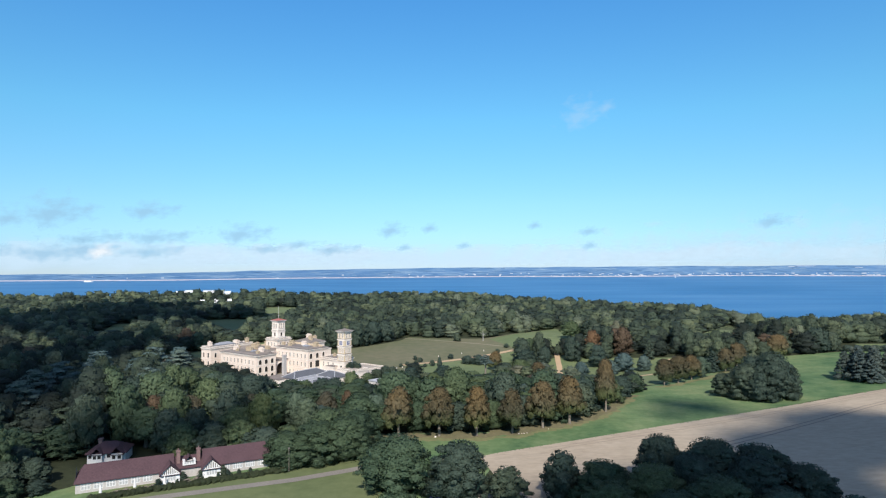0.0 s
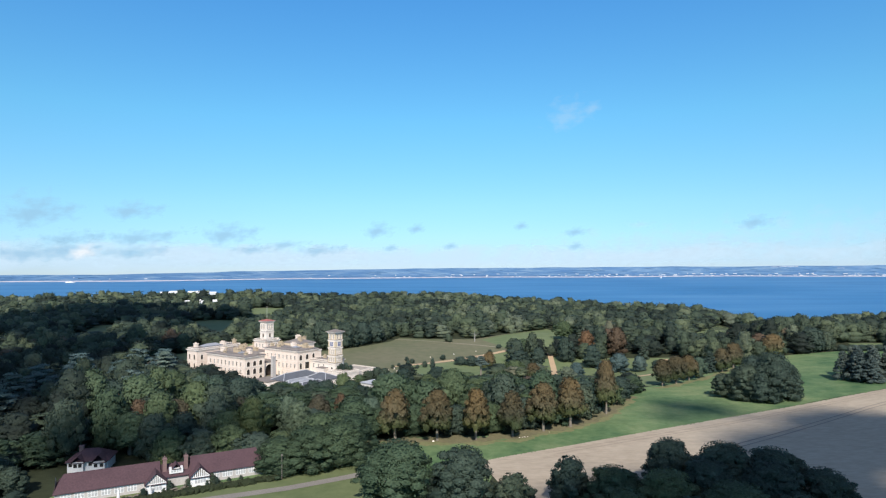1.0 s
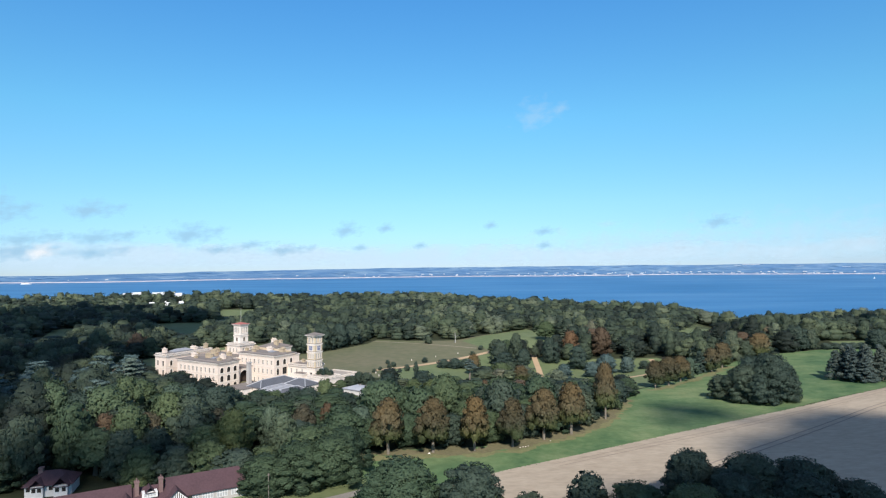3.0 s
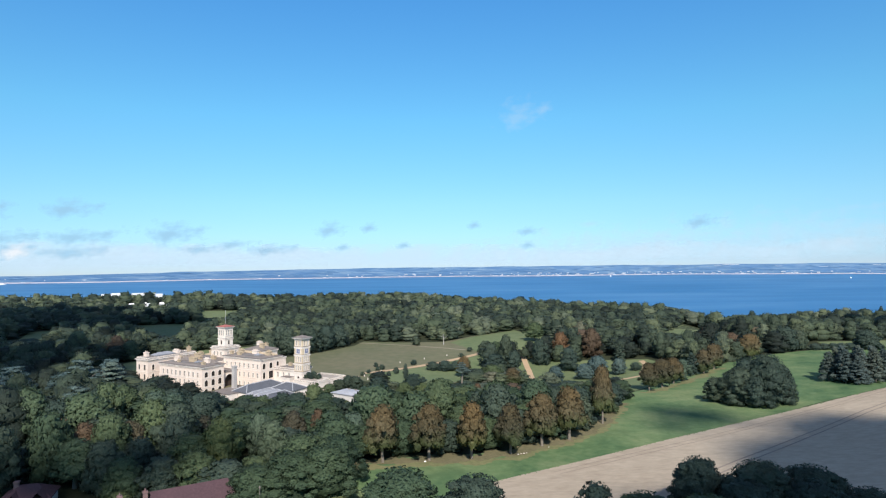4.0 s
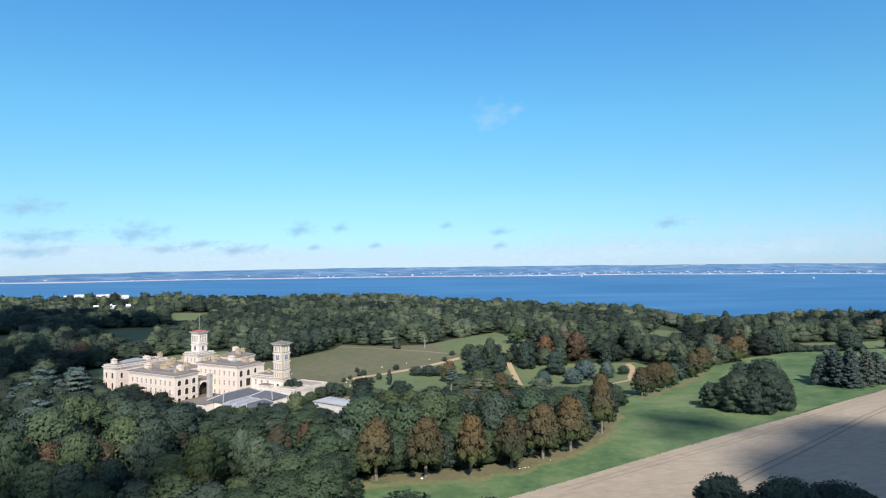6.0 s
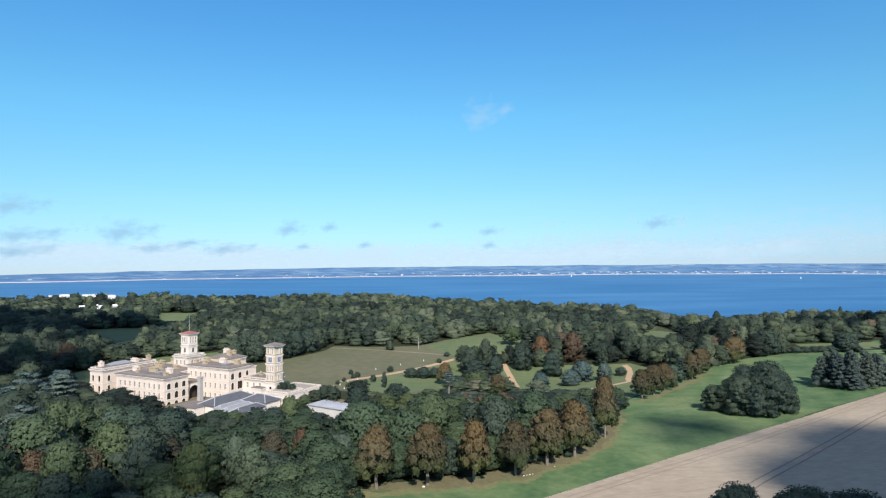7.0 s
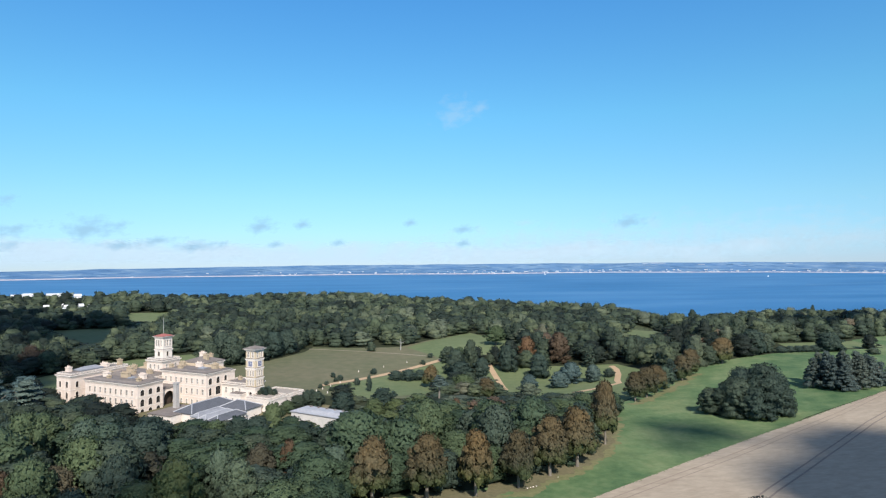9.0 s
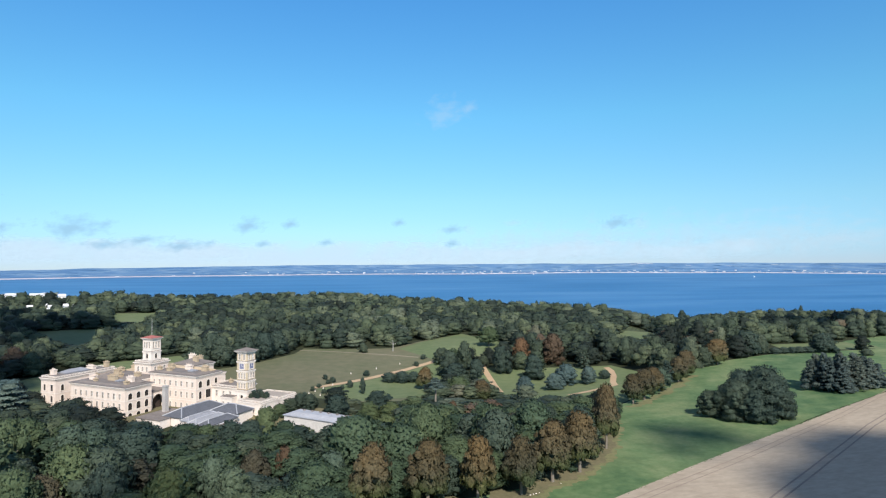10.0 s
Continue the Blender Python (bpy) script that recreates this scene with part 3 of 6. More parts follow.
# ---- clouds low over the strait ----
def cloud_mat(name, colour, strength, thick, grain=0.009, detail=3.0, edge=1.7):
    m_, n_, l_, p_ = nodes_of(name)
    n_.remove(p_)
    t_ = n_.new("ShaderNodeTexCoord")
    fall = n_.new("ShaderNodeVectorMath")
    fall.operation = "DISTANCE"
    fall.inputs[1].default_value = (0.5, 0.5, 0.5)
    flat = n_.new("ShaderNodeVectorMath")
    flat.operation = "MULTIPLY_ADD"
    flat.inputs[1].default_value, flat.inputs[2].default_value = (1, 0, 1), (0, 0.5, 0)
    l_.new(t_.outputs["Generated"], flat.inputs[0])
    l_.new(flat.outputs[0], fall.inputs[0])
    x_ = noise_node(n_, l_, grain, detail, 0.5, "Object", (1, 1, 1.8))
    k_ = n_.new("ShaderNodeMath")
    k_.operation = "MULTIPLY_ADD"
    l_.new(fall.outputs["Value"], k_.inputs[0])
    k_.inputs[1].default_value = -edge
    tuft_ = ramp(n_, [(0.22, (0.1, 0.1, 0.1)), (0.72, (1, 1, 1))])
    l_.new(x_.outputs[0], tuft_.inputs[0])
    l_.new(tuft_.outputs[0], k_.inputs[2])
    r_ = ramp(n_, [(0.0, (0, 0, 0)), (0.22, (thick * 0.3, thick * 0.3, thick * 0.3)), (0.6, (thick, thick, thick))])
    l_.new(k_.outputs[0], r_.inputs[0])
    em, tr, mx = n_.new("ShaderNodeEmission"), n_.new("ShaderNodeBsdfTransparent"), n_.new("ShaderNodeMixShader")
    em.inputs[0].default_value, em.inputs[1].default_value = (*colour, 1), strength
    l_.new(r_.outputs[0], mx.inputs[0])
    l_.new(tr.outputs[0], mx.inputs[1])
    l_.new(em.outputs[0], mx.inputs[2])
    l_.new(mx.outputs[0], n_["Material Output"].inputs["Surface"])
    return m_


GREYCLOUD = cloud_mat("grey_cloud", (0.235, 0.41, 0.565), 1.0, 0.72)
BANKCLOUD = cloud_mat("bank_cloud", (0.45, 0.585, 0.70), 1.0, 0.7, 0.004, 2.0, 1.2)
WHITECLOUD = cloud_mat("white_cloud", (0.62, 0.66, 0.70), 1.0, 0.95)
HAZECLOUD = cloud_mat("haze_cloud", (0.44, 0.53, 0.62), 1.0, 0.24)


def cloud(bearing, lift_, width, height, mat, label, d):
    """A far small cloud, by bearing and height in degrees and size in metres."""
    x, y, z = d * math.sin(radians(bearing)), d * math.cos(radians(bearing)), 61 + d * math.tan(radians(lift_))
    ms = Mesh()
    ms.box(-width / 2, width / 2, 0, 1, -height / 2, height / 2)
    ms.f = [ms.f[2]]
    ob = new("cloud", ms.data("cloud", mat))
    ob.matrix_basis = Matrix.Translation((x, y, z)) @ Matrix.Rotation(radians(-bearing), 4, "Z")
    ob.visible_shadow = False
    return tagged(ob, label, "cloud", "small clouds low in the sky", "structure")


for b, e, w, h, m_ in [(-31.6, 4.1, 560, 300, 0), (-25.1, 4.4, 460, 170, 0), (-34.5, 3.5, 330, 120, 0), (-24.6, 2.2, 680, 130, 0), (-17.7, 2.6, 520, 210, 0), (-28.4, 1.05, 240, 130, 1), (-32, 0.9, 1300, 150, 0), (-24.9, 1.0, 560, 110, 0),
                       (-12.7, 1.7, 320, 75, 0), (-9.9, 1.2, 460, 110, 0), (-4.6, 3.0, 280, 160, 0), (-1.1, 3.15, 190, 95, 0), (-3.4, 1.4, 170, 70, 0), (2.0, 1.55, 170, 70, 0), (8.4, 3.35, 150, 80, 0), (13.2, 2.75, 270, 85, 0),
                       (13.2, 1.5, 170, 80, 0), (27.7, 3.3, 300, 120, 0), (12.5, 13.0, 420, 330, 2), (14.8, 13.6, 190, 110, 2), (18.7, 3.3, 260, 70, 2), (25, 1.6, 330, 60, 2), (44, 1.7, 1500, 220, 2), (40, 1.2, 900, 120, 2), (-43, 2.2, 900, 160, 0), (-33, 0.75, 1700, 190, 3), (-19, 0.8, 1300, 140, 3), (-12, 0.6, 1500, 120, 3), (-22, 1.3, 500, 100, 3), (-15.5, 1.25, 420, 90, 0), (-7, 0.7, 900, 90, 3), (-29.5, 2.0, 520, 110, 0), (20, 0.6, 1600, 90, 3), (33, 0.9, 1300, 120, 3), (-26, 0.45, 3200, 190, 3), (-2, 0.5, 3000, 170, 3), (18, 0.55, 2600, 150, 3), (37, 2.0, 3000, 460, 2), (22, 1.6, 2400, 300, 2)]:
    cloud(b, e, w * 1.15, h * 1.1, (GREYCLOUD, WHITECLOUD, HAZECLOUD, BANKCLOUD)[m_], ("small flat grey cloud", "small bright white cumulus cloud", "thin pale wisp of cloud", "long pale bank of low cloud")[m_], (4620, 4560, 4690, 4740)[m_])

# ---- trees ----
ico_bm = bmesh.new()
bmesh.ops.create_icosphere(ico_bm, subdivisions=1, radius=1.0)
IC1_V = np.array([v.co[:] for v in ico_bm.verts])
IC1_F = np.array([[v.index for v in f.verts] for f in ico_bm.faces])
ico_bm.free()


gold = (1 + 5 ** 0.5) / 2
IC0_V = np.array([(a, b * gold, 0) for a in (-1, 1) for b in (-1, 1)] + [(0, a, b * gold) for a in (-1, 1) for b in (-1, 1)] + [(b * gold, 0, a) for a in (-1, 1) for b in (-1, 1)]) / math.hypot(1, gold)
IC0_F = np.array([t for t in ((i, j, k) for i in range(12) for j in range(i + 1, 12) for k in range(j + 1, 12))
                  if all(np.linalg.norm(IC0_V[t[e]] - IC0_V[t[e - 1]]) < 1.1 for e in range(3))])
IC0_F = np.array([t if np.dot(np.cross(IC0_V[t[1]] - IC0_V[t[0]], IC0_V[t[2]] - IC0_V[t[0]]), IC0_V[t[0]]) > 0 else t[::-1] for t in IC0_F])


def rounded(k, at_, tuck):
    """Half-width of a rounded crown: widest at at_, drawn in by tuck at its foot."""
    return math.sqrt(max(0.0, 1 - ((k - at_) / (1 - at_)) ** 2)) if k > at_ else math.sqrt(max(0.0, 1 - (tuck * (at_ - k) / at_) ** 2))


PROFILES = {
    # lowest and highest point of a crown 2 high, and its half-width by height
    "oak": (0.05, 2.0, lambda k: rounded(k, 0.32, 0.42)),
    "round": (0.36, 2.0, lambda k: rounded(k, 0.42, 0.72)),
    "column": (0.46, 2.0, lambda k: rounded(k, 0.34, 0.66) * (1.04 - 0.16 * k)),
    "dome": (0.1, 1.9, lambda k: rounded(k, 0.4, 0.5)),
}


def lobes_for(shape, rs, count):
    """Centres and radii of the crown's masses; the tree is 2 high and its crown 1 in radius."""
    out = []
    if shape in PROFILES:
        low_, top_, wide = PROFILES[shape]
        tall = top_ - low_
        for k in (0.2, 0.42, 0.64, 0.82):
            r_ = 0.8 * wide(k)
            out.append((np.array([0.05 * rs.randn(), 0.05 * rs.randn(), low_ + tall * (k - 0.02)]), np.array([r_, r_, 0.2 * tall])))
        lean_, lean2_ = rs.uniform(0, 6.28), rs.uniform(0, 6.28)
        for i in range(count):
            k = 0.06 + 0.9 * ((i + 0.5) / count)
            a = i * 2.39996 + rs.uniform(-0.5, 0.5)
            r_ = rs.choice((0.15, 0.2, 0.26, 0.34)) * rs.uniform(0.85, 1.15) * (30 / count) ** 0.3
            edge = wide(k) * (1 + 0.10 * math.cos(a - lean_) + 0.07 * math.cos(2 * a - lean2_)) * rs.uniform(0.86, 1.13)
            q = max(0.02, edge - r_)
            z = low_ + tall * k - 0.55 * r_ * k + rs.uniform(-0.05, 0.05)
            out.append((np.array([math.cos(a) * q, math.sin(a) * q, z]), np.array([r_, r_, r_ * rs.uniform(0.6, 0.85)])))
    elif shape == "cedar":
        for i in range(count):
            k = (i + 0.5) / count
            tier = int(6 * k)
            z = 0.5 + 0.25 * tier + rs.uniform(-0.075, 0.075)
            w = (1.02 - 0.145 * tier) * rs.uniform(0.3, 0.86)
            a = i * 2.39996 + rs.uniform(-0.4, 0.4)
            r_ = rs.uniform(0.26, 0.44) * (1.1 - 0.5 * k)
            out.append((np.array([math.cos(a) * w, math.sin(a) * w, z + 0.07 * (1 - w)]), np.array([r_, r_, r_ * 0.17])))
        out.append((np.array([0, 0, 1.0]), np.array([0.14, 0.14, 0.6])))
    else:
        for i in range(count):
            k = (i + 0.5) / count
            z = 0.16 + 1.72 * k
            w = (1 - 0.86 * k ** 1.8) * rs.uniform(0.35, 0.9)
            a = i * 2.39996 + rs.uniform(-0.4, 0.4)
            r_ = rs.uniform(0.18, 0.34) * (1.1 - 0.55 * k)
            out.append((np.array([math.cos(a) * w, math.sin(a) * w, z]), np.array([r_, r_, r_ * 0.3])))
        out.append((np.array([0, 0, 1.0]), np.array([0.26, 0.26, 0.8])))
    return out


def crown_arrays(shape, seed, count, chips, size, whole=True):
    """Points, triangles and normals of a crown: dense inner masses under many leaf sprays, which catch the light as their bough does."""
    rs = np.random.RandomState(seed)
    vs, fs, ns, k = [], [], [], 0
    all_l = lobes_for(shape, rs, count)
    flat = shape in ("cedar", "pine")
    heart = np.array([0, 0, 0.7])

    def facing(p, c, r_):
        n_ = (p - c) / r_ if not flat else (p - c) / np.array([r_[0], r_[1], r_[0] * 0.7]) * 0.6 + np.array([0, 0, 0.7])
        n_ = n_ / (np.linalg.norm(n_, axis=1)[:, None] + 1e-6)
        o_ = p - heart
        o_ = o_ / (np.linalg.norm(o_, axis=1)[:, None] + 1e-6)
        n_ = (0.6 if flat else 0.5) * n_ + (0.4 if flat else 0.5) * o_
        return n_ / (np.linalg.norm(n_, axis=1)[:, None] + 1e-6)

    for c, r_ in all_l:
        bump = 1 + 0.09 * rs.randn(len(IC0_V), 1)
        v = c + IC0_V * r_ * 0.88 * bump
        vs.append(v)
        ns.append(facing(v, c, r_))
        fs.append(IC0_F + k)
        k += len(IC0_V)
    area = [float(r_[0] ** 1.7 * (0.35 if i == 0 else 1.0)) for i, (c, r_) in enumerate(all_l)]
    for (c, r_), share in zip(all_l, area):
        per = max(3, int(chips * share / sum(area)))
        d = rs.randn(per, 3)
        d[:, 2] = d[:, 2] * 0.8 + 0.22
        d += 0.35 * (c - heart)
        d /= np.linalg.norm(d, axis=1)[:, None]
        pos = c + d * r_ * rs.uniform(0.88, 1.12, (per, 1))
        nn = d + 0.42 * rs.randn(per, 3)
        nn /= np.linalg.norm(nn, axis=1)[:, None]
        t1 = np.cross(nn, rs.randn(per, 3))
        t1 /= np.linalg.norm(t1, axis=1)[:, None]
        t2 = np.cross(nn, t1)
        s = size * rs.uniform(0.5, 1.4, (per, 1))
        droop = np.array([0, 0, -0.2]) * s
        quad = np.stack([pos - t1 * s, pos - t2 * s * 0.55 + droop, pos + t1 * s, pos + t2 * s * 0.55 + droop], 1)
        vs.append(quad.reshape(-1, 3))
        sn = facing(pos, c, r_) + 0.26 * rs.randn(per, 3) + 0.2 * nn
        sn /= np.linalg.norm(sn, axis=1)[:, None]
        ns.append(np.repeat(sn, 4, axis=0))
        b = k + 4 * np.arange(per)[:, None]
        fs.append(np.concatenate([b + np.array([[0, 1, 2]]), b + np.array([[0, 2, 3]])]) if whole else b + np.array([[0, 1, 2]]))
        k += 4 * per
    return np.concatenate(vs), np.concatenate(fs), np.concatenate(ns)


def mesh_of(name, v, f, nrm, mat, tone=None):
    me = bpy.data.meshes.new(name)
    me.vertices.add(len(v))
    me.vertices.foreach_set("co", np.ascontiguousarray(v, dtype=np.float32).ravel())
    me.loops.add(len(f) * 3)
    me.loops.foreach_set("vertex_index", np.ascontiguousarray(f, dtype=np.int32).ravel())
    me.polygons.add(len(f))
    me.polygons.foreach_set("loop_start", np.arange(0, len(f) * 3, 3, dtype=np.int32))
    me.update(calc_edges=True)
    if tone is not None:
        at = me.attributes.new("tone", "FLOAT", "POINT")
        at.data.foreach_set("value", np.ascontiguousarray(tone, dtype=np.float32))
    me.polygons.foreach_set("use_smooth", np.ones(len(f), dtype=bool))
    if nrm is not None:
        me.normals_split_custom_set_from_vertices(np.ascontiguousarray(nrm, dtype=np.float32))
    me.materials.append(mat)
    return me


def trunk_mesh(name, seed, thick=0.09):
    rs = random.Random(seed)
    ms = Mesh()
    ms.tube((0, 0, -0.05), (0.02, 0.01, 0.45), thick, thick * 0.75, 8)
    ms.tube((0.02, 0.01, 0.45), (0, 0, 1.3), thick * 0.75, thick * 0.3, 7)
    for i in range(6):
        a, z = i * 2.4 + rs.uniform(-0.3, 0.3), 0.4 + 0.12 * i
        ms.tube((0.01, 0.01, z), (math.cos(a) * 0.55, math.sin(a) * 0.55, z + rs.uniform(0.25, 0.5)), thick * 0.4, thick * 0.12, 6)
    return ms.data(name, BARK)


SHAPES = {
    "round": [crown_arrays("round", s, 24, 2100, 0.066) for s in (1, 2, 3)],
    "big": [crown_arrays("oak", s, 54, 9500, 0.036) for s in (11, 12, 13)],
    "oak": [crown_arrays("oak", s, 30, 2300, 0.066) for s in (15, 16, 17)],
    "column": [crown_arrays("column", s, 28, 2400, 0.066) for s in (21, 22, 23)],
    "cedar": [crown_arrays("cedar", s, 44, 3000, 0.055) for s in (31, 32)],
    "pine": [crown_arrays("pine", s, 60, 3000, 0.055) for s in (41, 42)],
    "dome": [crown_arrays("dome", s, 12, 1000, 0.066) for s in (51,)],
}
STANDING = []
TRUNKS = [trunk_mesh("trunk", s) for s in (1, 2, 3)]
PROTO = {}
LABELS = {
    "green": "mature broadleaf tree in full green leaf", "dark": "dense dark green broadleaf tree", "olive": "yellowish olive green broadleaf tree",
    "silver": "pale grey-green leafed tree", "brown": "autumn chestnut tree with browning leaves", "russet": "broadleaf tree turning a dull russet brown", "orange": "autumn tree in rusty orange leaf",
    "cedar": "spreading blue-green cedar with layered boughs", "pine": "dark grey-green pine with feathery boughs"}


def tree(x, y, height, radius, shape="round", leaf="green", group="park trees", label="", name="tree", sink=0.1, rs=random.Random(77)):
    """A tree on the ground: a trunk with limbs, and a crown."""
    k = rs.randrange(len(SHAPES[shape]))
    STANDING.append((x, y, radius))
    key = (shape, leaf, k)
    m_ = Matrix.Translation((x, y, ground_z(x, y) - sink)) @ Matrix.Rotation(rs.uniform(0, 6.28), 4, "Z") @ Matrix.Diagonal((radius, radius, height / 2, 1))
    if key not in PROTO:
        ob = thing(name, m_, LABELS[leaf], "tree", group)
        part("trunk", TRUNKS[k % 3], None, ob)
        part("crown", mesh_of("crown", *SHAPES[shape][k], LEAF[leaf]), None, ob)
        PROTO[key] = ob
    else:
        ob = copy_thing(PROTO[key], m_ @ Matrix.Diagonal((*(1 / v for v in PROTO[key].scale), 1)))
    ob.name = name
    return tagged(ob, label or LABELS[leaf], "tree", group)


# the row of browning chestnuts along the meadow
for i, (x, y, h, r_, leaf) in enumerate([(-17, 221.5, 16.5, 5.6, "brown"), (-3.8, 221.8, 16.5, 5.6, "brown"), (8.5, 222, 16.5, 5.0, "brown"), (20.5, 225, 15, 4.8, "brown"),
                                         (31.7, 231.6, 16.5, 5.6, "brown"), (42, 237, 17, 5.8, "brown"), (59.6, 255.5, 20.5, 4.6, "brown")]):
    tree(x, y, h, r_, "column", leaf, "row of chestnuts along the meadow", "browning chestnut tree with bare pale trunk on meadow edge")
# undergrowth closing the row behind
for x, y, h, r_, leaf in [(-23, 229, 9, 5, "green"), (-10.5, 229, 10, 5.5, "green"), (2.5, 229.5, 9.5, 5.5, "dark"), (14.5, 230.5, 10, 5.5, "green"), (26, 235, 10.5, 5.5, "dark"), (37.5, 242, 11, 6, "green"), (49, 249, 12, 6, "dark"), (52, 258, 13, 6.5, "dark"), (65, 272, 11, 6, "green"), (74, 285, 9, 5.5, "dark"), (83, 297, 8, 5, "green")]:
    tree(x, y, h, r_, "oak", leaf, "undergrowth behind the chestnuts")
# the oaks standing in the meadow
tree(133.5, 275, 19.5, 10.3, "big", "dark", "meadow oaks", "broad dark green oak standing in the open meadow")
tree(124.5, 279, 14.5, 8.6, "big", "dark", "meadow oaks", "dark green oak beside a larger oak")
tree(141.5, 280, 14.5, 6.5, "big", "dark", "meadow oaks", "dark green oak beside a larger oak")
tree(129.5, 282, 17.5, 8.5, "big", "dark", "meadow oaks", "dark green oak behind a larger oak")
tree(127, 272, 12, 6.5, "oak", "dark", "meadow oaks", "low dark oak at a clump's edge")
tree(117.5, 285, 10, 5.5, "oak", "dark", "meadow oaks", "low dark oak at a clump's edge")
# pines at the field's edge
for x, y, h in [(184.5, 308, 14), (187, 301, 15.5), (190.5, 307, 16.5), (192.5, 299, 16), (196, 305, 16), (198, 297, 15.5), (201, 302, 16), (204, 297, 14), (207, 303, 14), (192, 313, 15), (201, 310, 14), (194, 302, 17), (189, 296, 12), (209, 298, 11)]:
    tree(x, y, h, 5.2, "pine", "pine", "pine clump", "feathery grey-green pine in a tight clump")
# browning trees along the upper meadow
for x, y, h, r_, shp, leaf in [(103.4, 316, 13, 5, "round", "brown"), (112.6, 322.6, 14, 5.5, "round", "brown"), (122.7, 332, 13, 5, "round", "brown"), (130, 338, 11, 5, "round", "silver"),
                               (142.8, 353, 12, 4.5, "pine", "dark"), (149.2, 353, 13, 5, "round", "brown"), (160.2, 363, 14, 5.5, "round", "brown"), (168, 372, 5, 2.2, "dome", "dark"),
                               (193.3, 383, 15, 7, "round", "brown"), (185, 383, 11, 5.5, "oak", "dark"), (228, 403, 15, 9.5, "oak", "dark"), (277, 397, 12, 8, "oak", "dark"), (238, 404, 12, 6, "oak", "dark")]:
    tree(x, y, h, r_, shp, leaf, "upper meadow trees", sink=0.4 if shp == "round" else 0.1)
# garden trees
for x, y, h, r_, shp, leaf in [(93.5, 405, 15, 7.5, "dome", "dark"), (76.2, 372.6, 8, 4.8, "oak", "cedar"), (98.8, 440, 17, 6, "oak", "orange"), (117.9, 436, 19, 7.5, "oak", "orange"),
                               (61, 407, 13, 5, "round", "dark"), (75, 440, 7, 3.5, "round", "dark"), (50, 411, 10, 8, "oak", "dark"), (28.6, 387, 11.5, 4.6, "column", "brown"), (41, 368, 9, 7, "oak", "olive"), (49, 356, 8.5, 5, "oak", "brown"), (92, 372, 8.5, 5.5, "oak", "cedar"), (126.6, 386, 5, 3.6, "dome", "dark"), (129.3, 416, 13, 4.5, "pine", "dark"),
                               (62, 436, 17, 5.2, "oak", "dark"), (51.5, 451, 10, 6.2, "oak", "dark"), (57, 444, 11, 5, "oak", "green"), (95.9, 497, 14, 8, "round", "olive"), (81, 425, 16, 6, "oak", "dark"),
                               (104, 385, 11, 6.5, "oak", "cedar"), (114, 379, 9, 4.6, "oak", "cedar")]:
    tree(x, y, h, r_, shp, leaf, "garden trees")
for x, y, h, r_ in [(-4.3, 373, 8.5, 1.6), (-8.8, 391, 4, 2), (-16.6, 405.5, 3.2, 2), (2.5, 421.5, 3.6, 2.2), (13.2, 406.5, 5.5, 5), (20, 406, 6.5, 5.5), (-20, 414, 3, 1.8), (26, 407.5, 6, 5), (8.5, 500, 7, 4.2), (43, 466, 3.4, 2.4), (35, 447, 3.2, 2.2)]:
    tree(x, y, h, r_, "dome", "dark", "clipped garden evergreens", "small clipped dark green evergreen on the lawn", "shrub")
for i in range(9):
    k = i / 8
    tree(246 + 44 * k, 400 - 3 * k - (18 if i == 8 else 0), 4.2, 4.2, "dome", "dark", "hedge bushes at the meadow's far end", "dense dark hedge bush at the meadow's far end", "hedge_bush")
# trees by the cottages and along the field's near edge
for x, y, h, r_, shp, leaf in [(-46, 193, 9.5, 8, "big", "green"), (-39, 197, 11.5, 9, "big", "green"), (-31, 198.5, 12.5, 8.5, "big", "green"), (-37, 206, 13, 9, "big", "green"), (-29, 206, 12.5, 7, "big", "green"), (-55, 200, 9, 7, "oak", "dark"), (-63, 203, 11, 6, "oak", "green"), (-71, 202, 10, 5.5, "oak", "dark"), (-79, 201, 10.5, 5.5, "oak", "green"), (-86, 207, 13, 6, "oak", "dark"), (-77, 193, 5, 3.2, "oak", "olive"), (-66, 195, 5, 3.2, "oak", "green"), (-14.2, 172, 14.3, 9.8, "big", "green"), (1.6, 167.5, 14, 7.8, "big", "dark"),
                               (12.4, 163, 9.2, 5.4, "oak", "dark"), (26, 167, 11.5, 5.6, "oak", "dark"), (35.5, 163, 10.5, 7.5, "big", "green"), (45, 158, 11, 8.5, "big", "green"), (53, 175.5, 13.2, 7, "big", "dark"), (63.5, 169.5, 13.8, 9.5, "big", "dark"),
                               (74.5, 167.5, 12.8, 8.5, "big", "dark"), (81, 160, 10.5, 7.5, "big", "dark"), (69, 160, 12.5, 8.5, "big", "dark"), (57, 163, 12, 7.5, "big", "dark"), (57, 152, 10.5, 9, "big", "green"), (34, 152, 9.5, 7, "big", "green"), (46, 147, 9, 8, "big", "green"), (70, 149, 8.5, 7, "big", "silver"), (85, 148, 7.5, 5.5, "oak", "silver"), (-108, 178, 7, 4.5, "oak", "dark"), (-112, 173, 8, 4.5, "oak", "dark"), (-114, 181, 9, 5, "oak", "dark"), (-103, 171.5, 3.5, 3, "oak", "dark"), (-108, 168, 5, 4, "oak", "green")]:
    tree(x, y, h, r_, shp, leaf, "trees by the field")

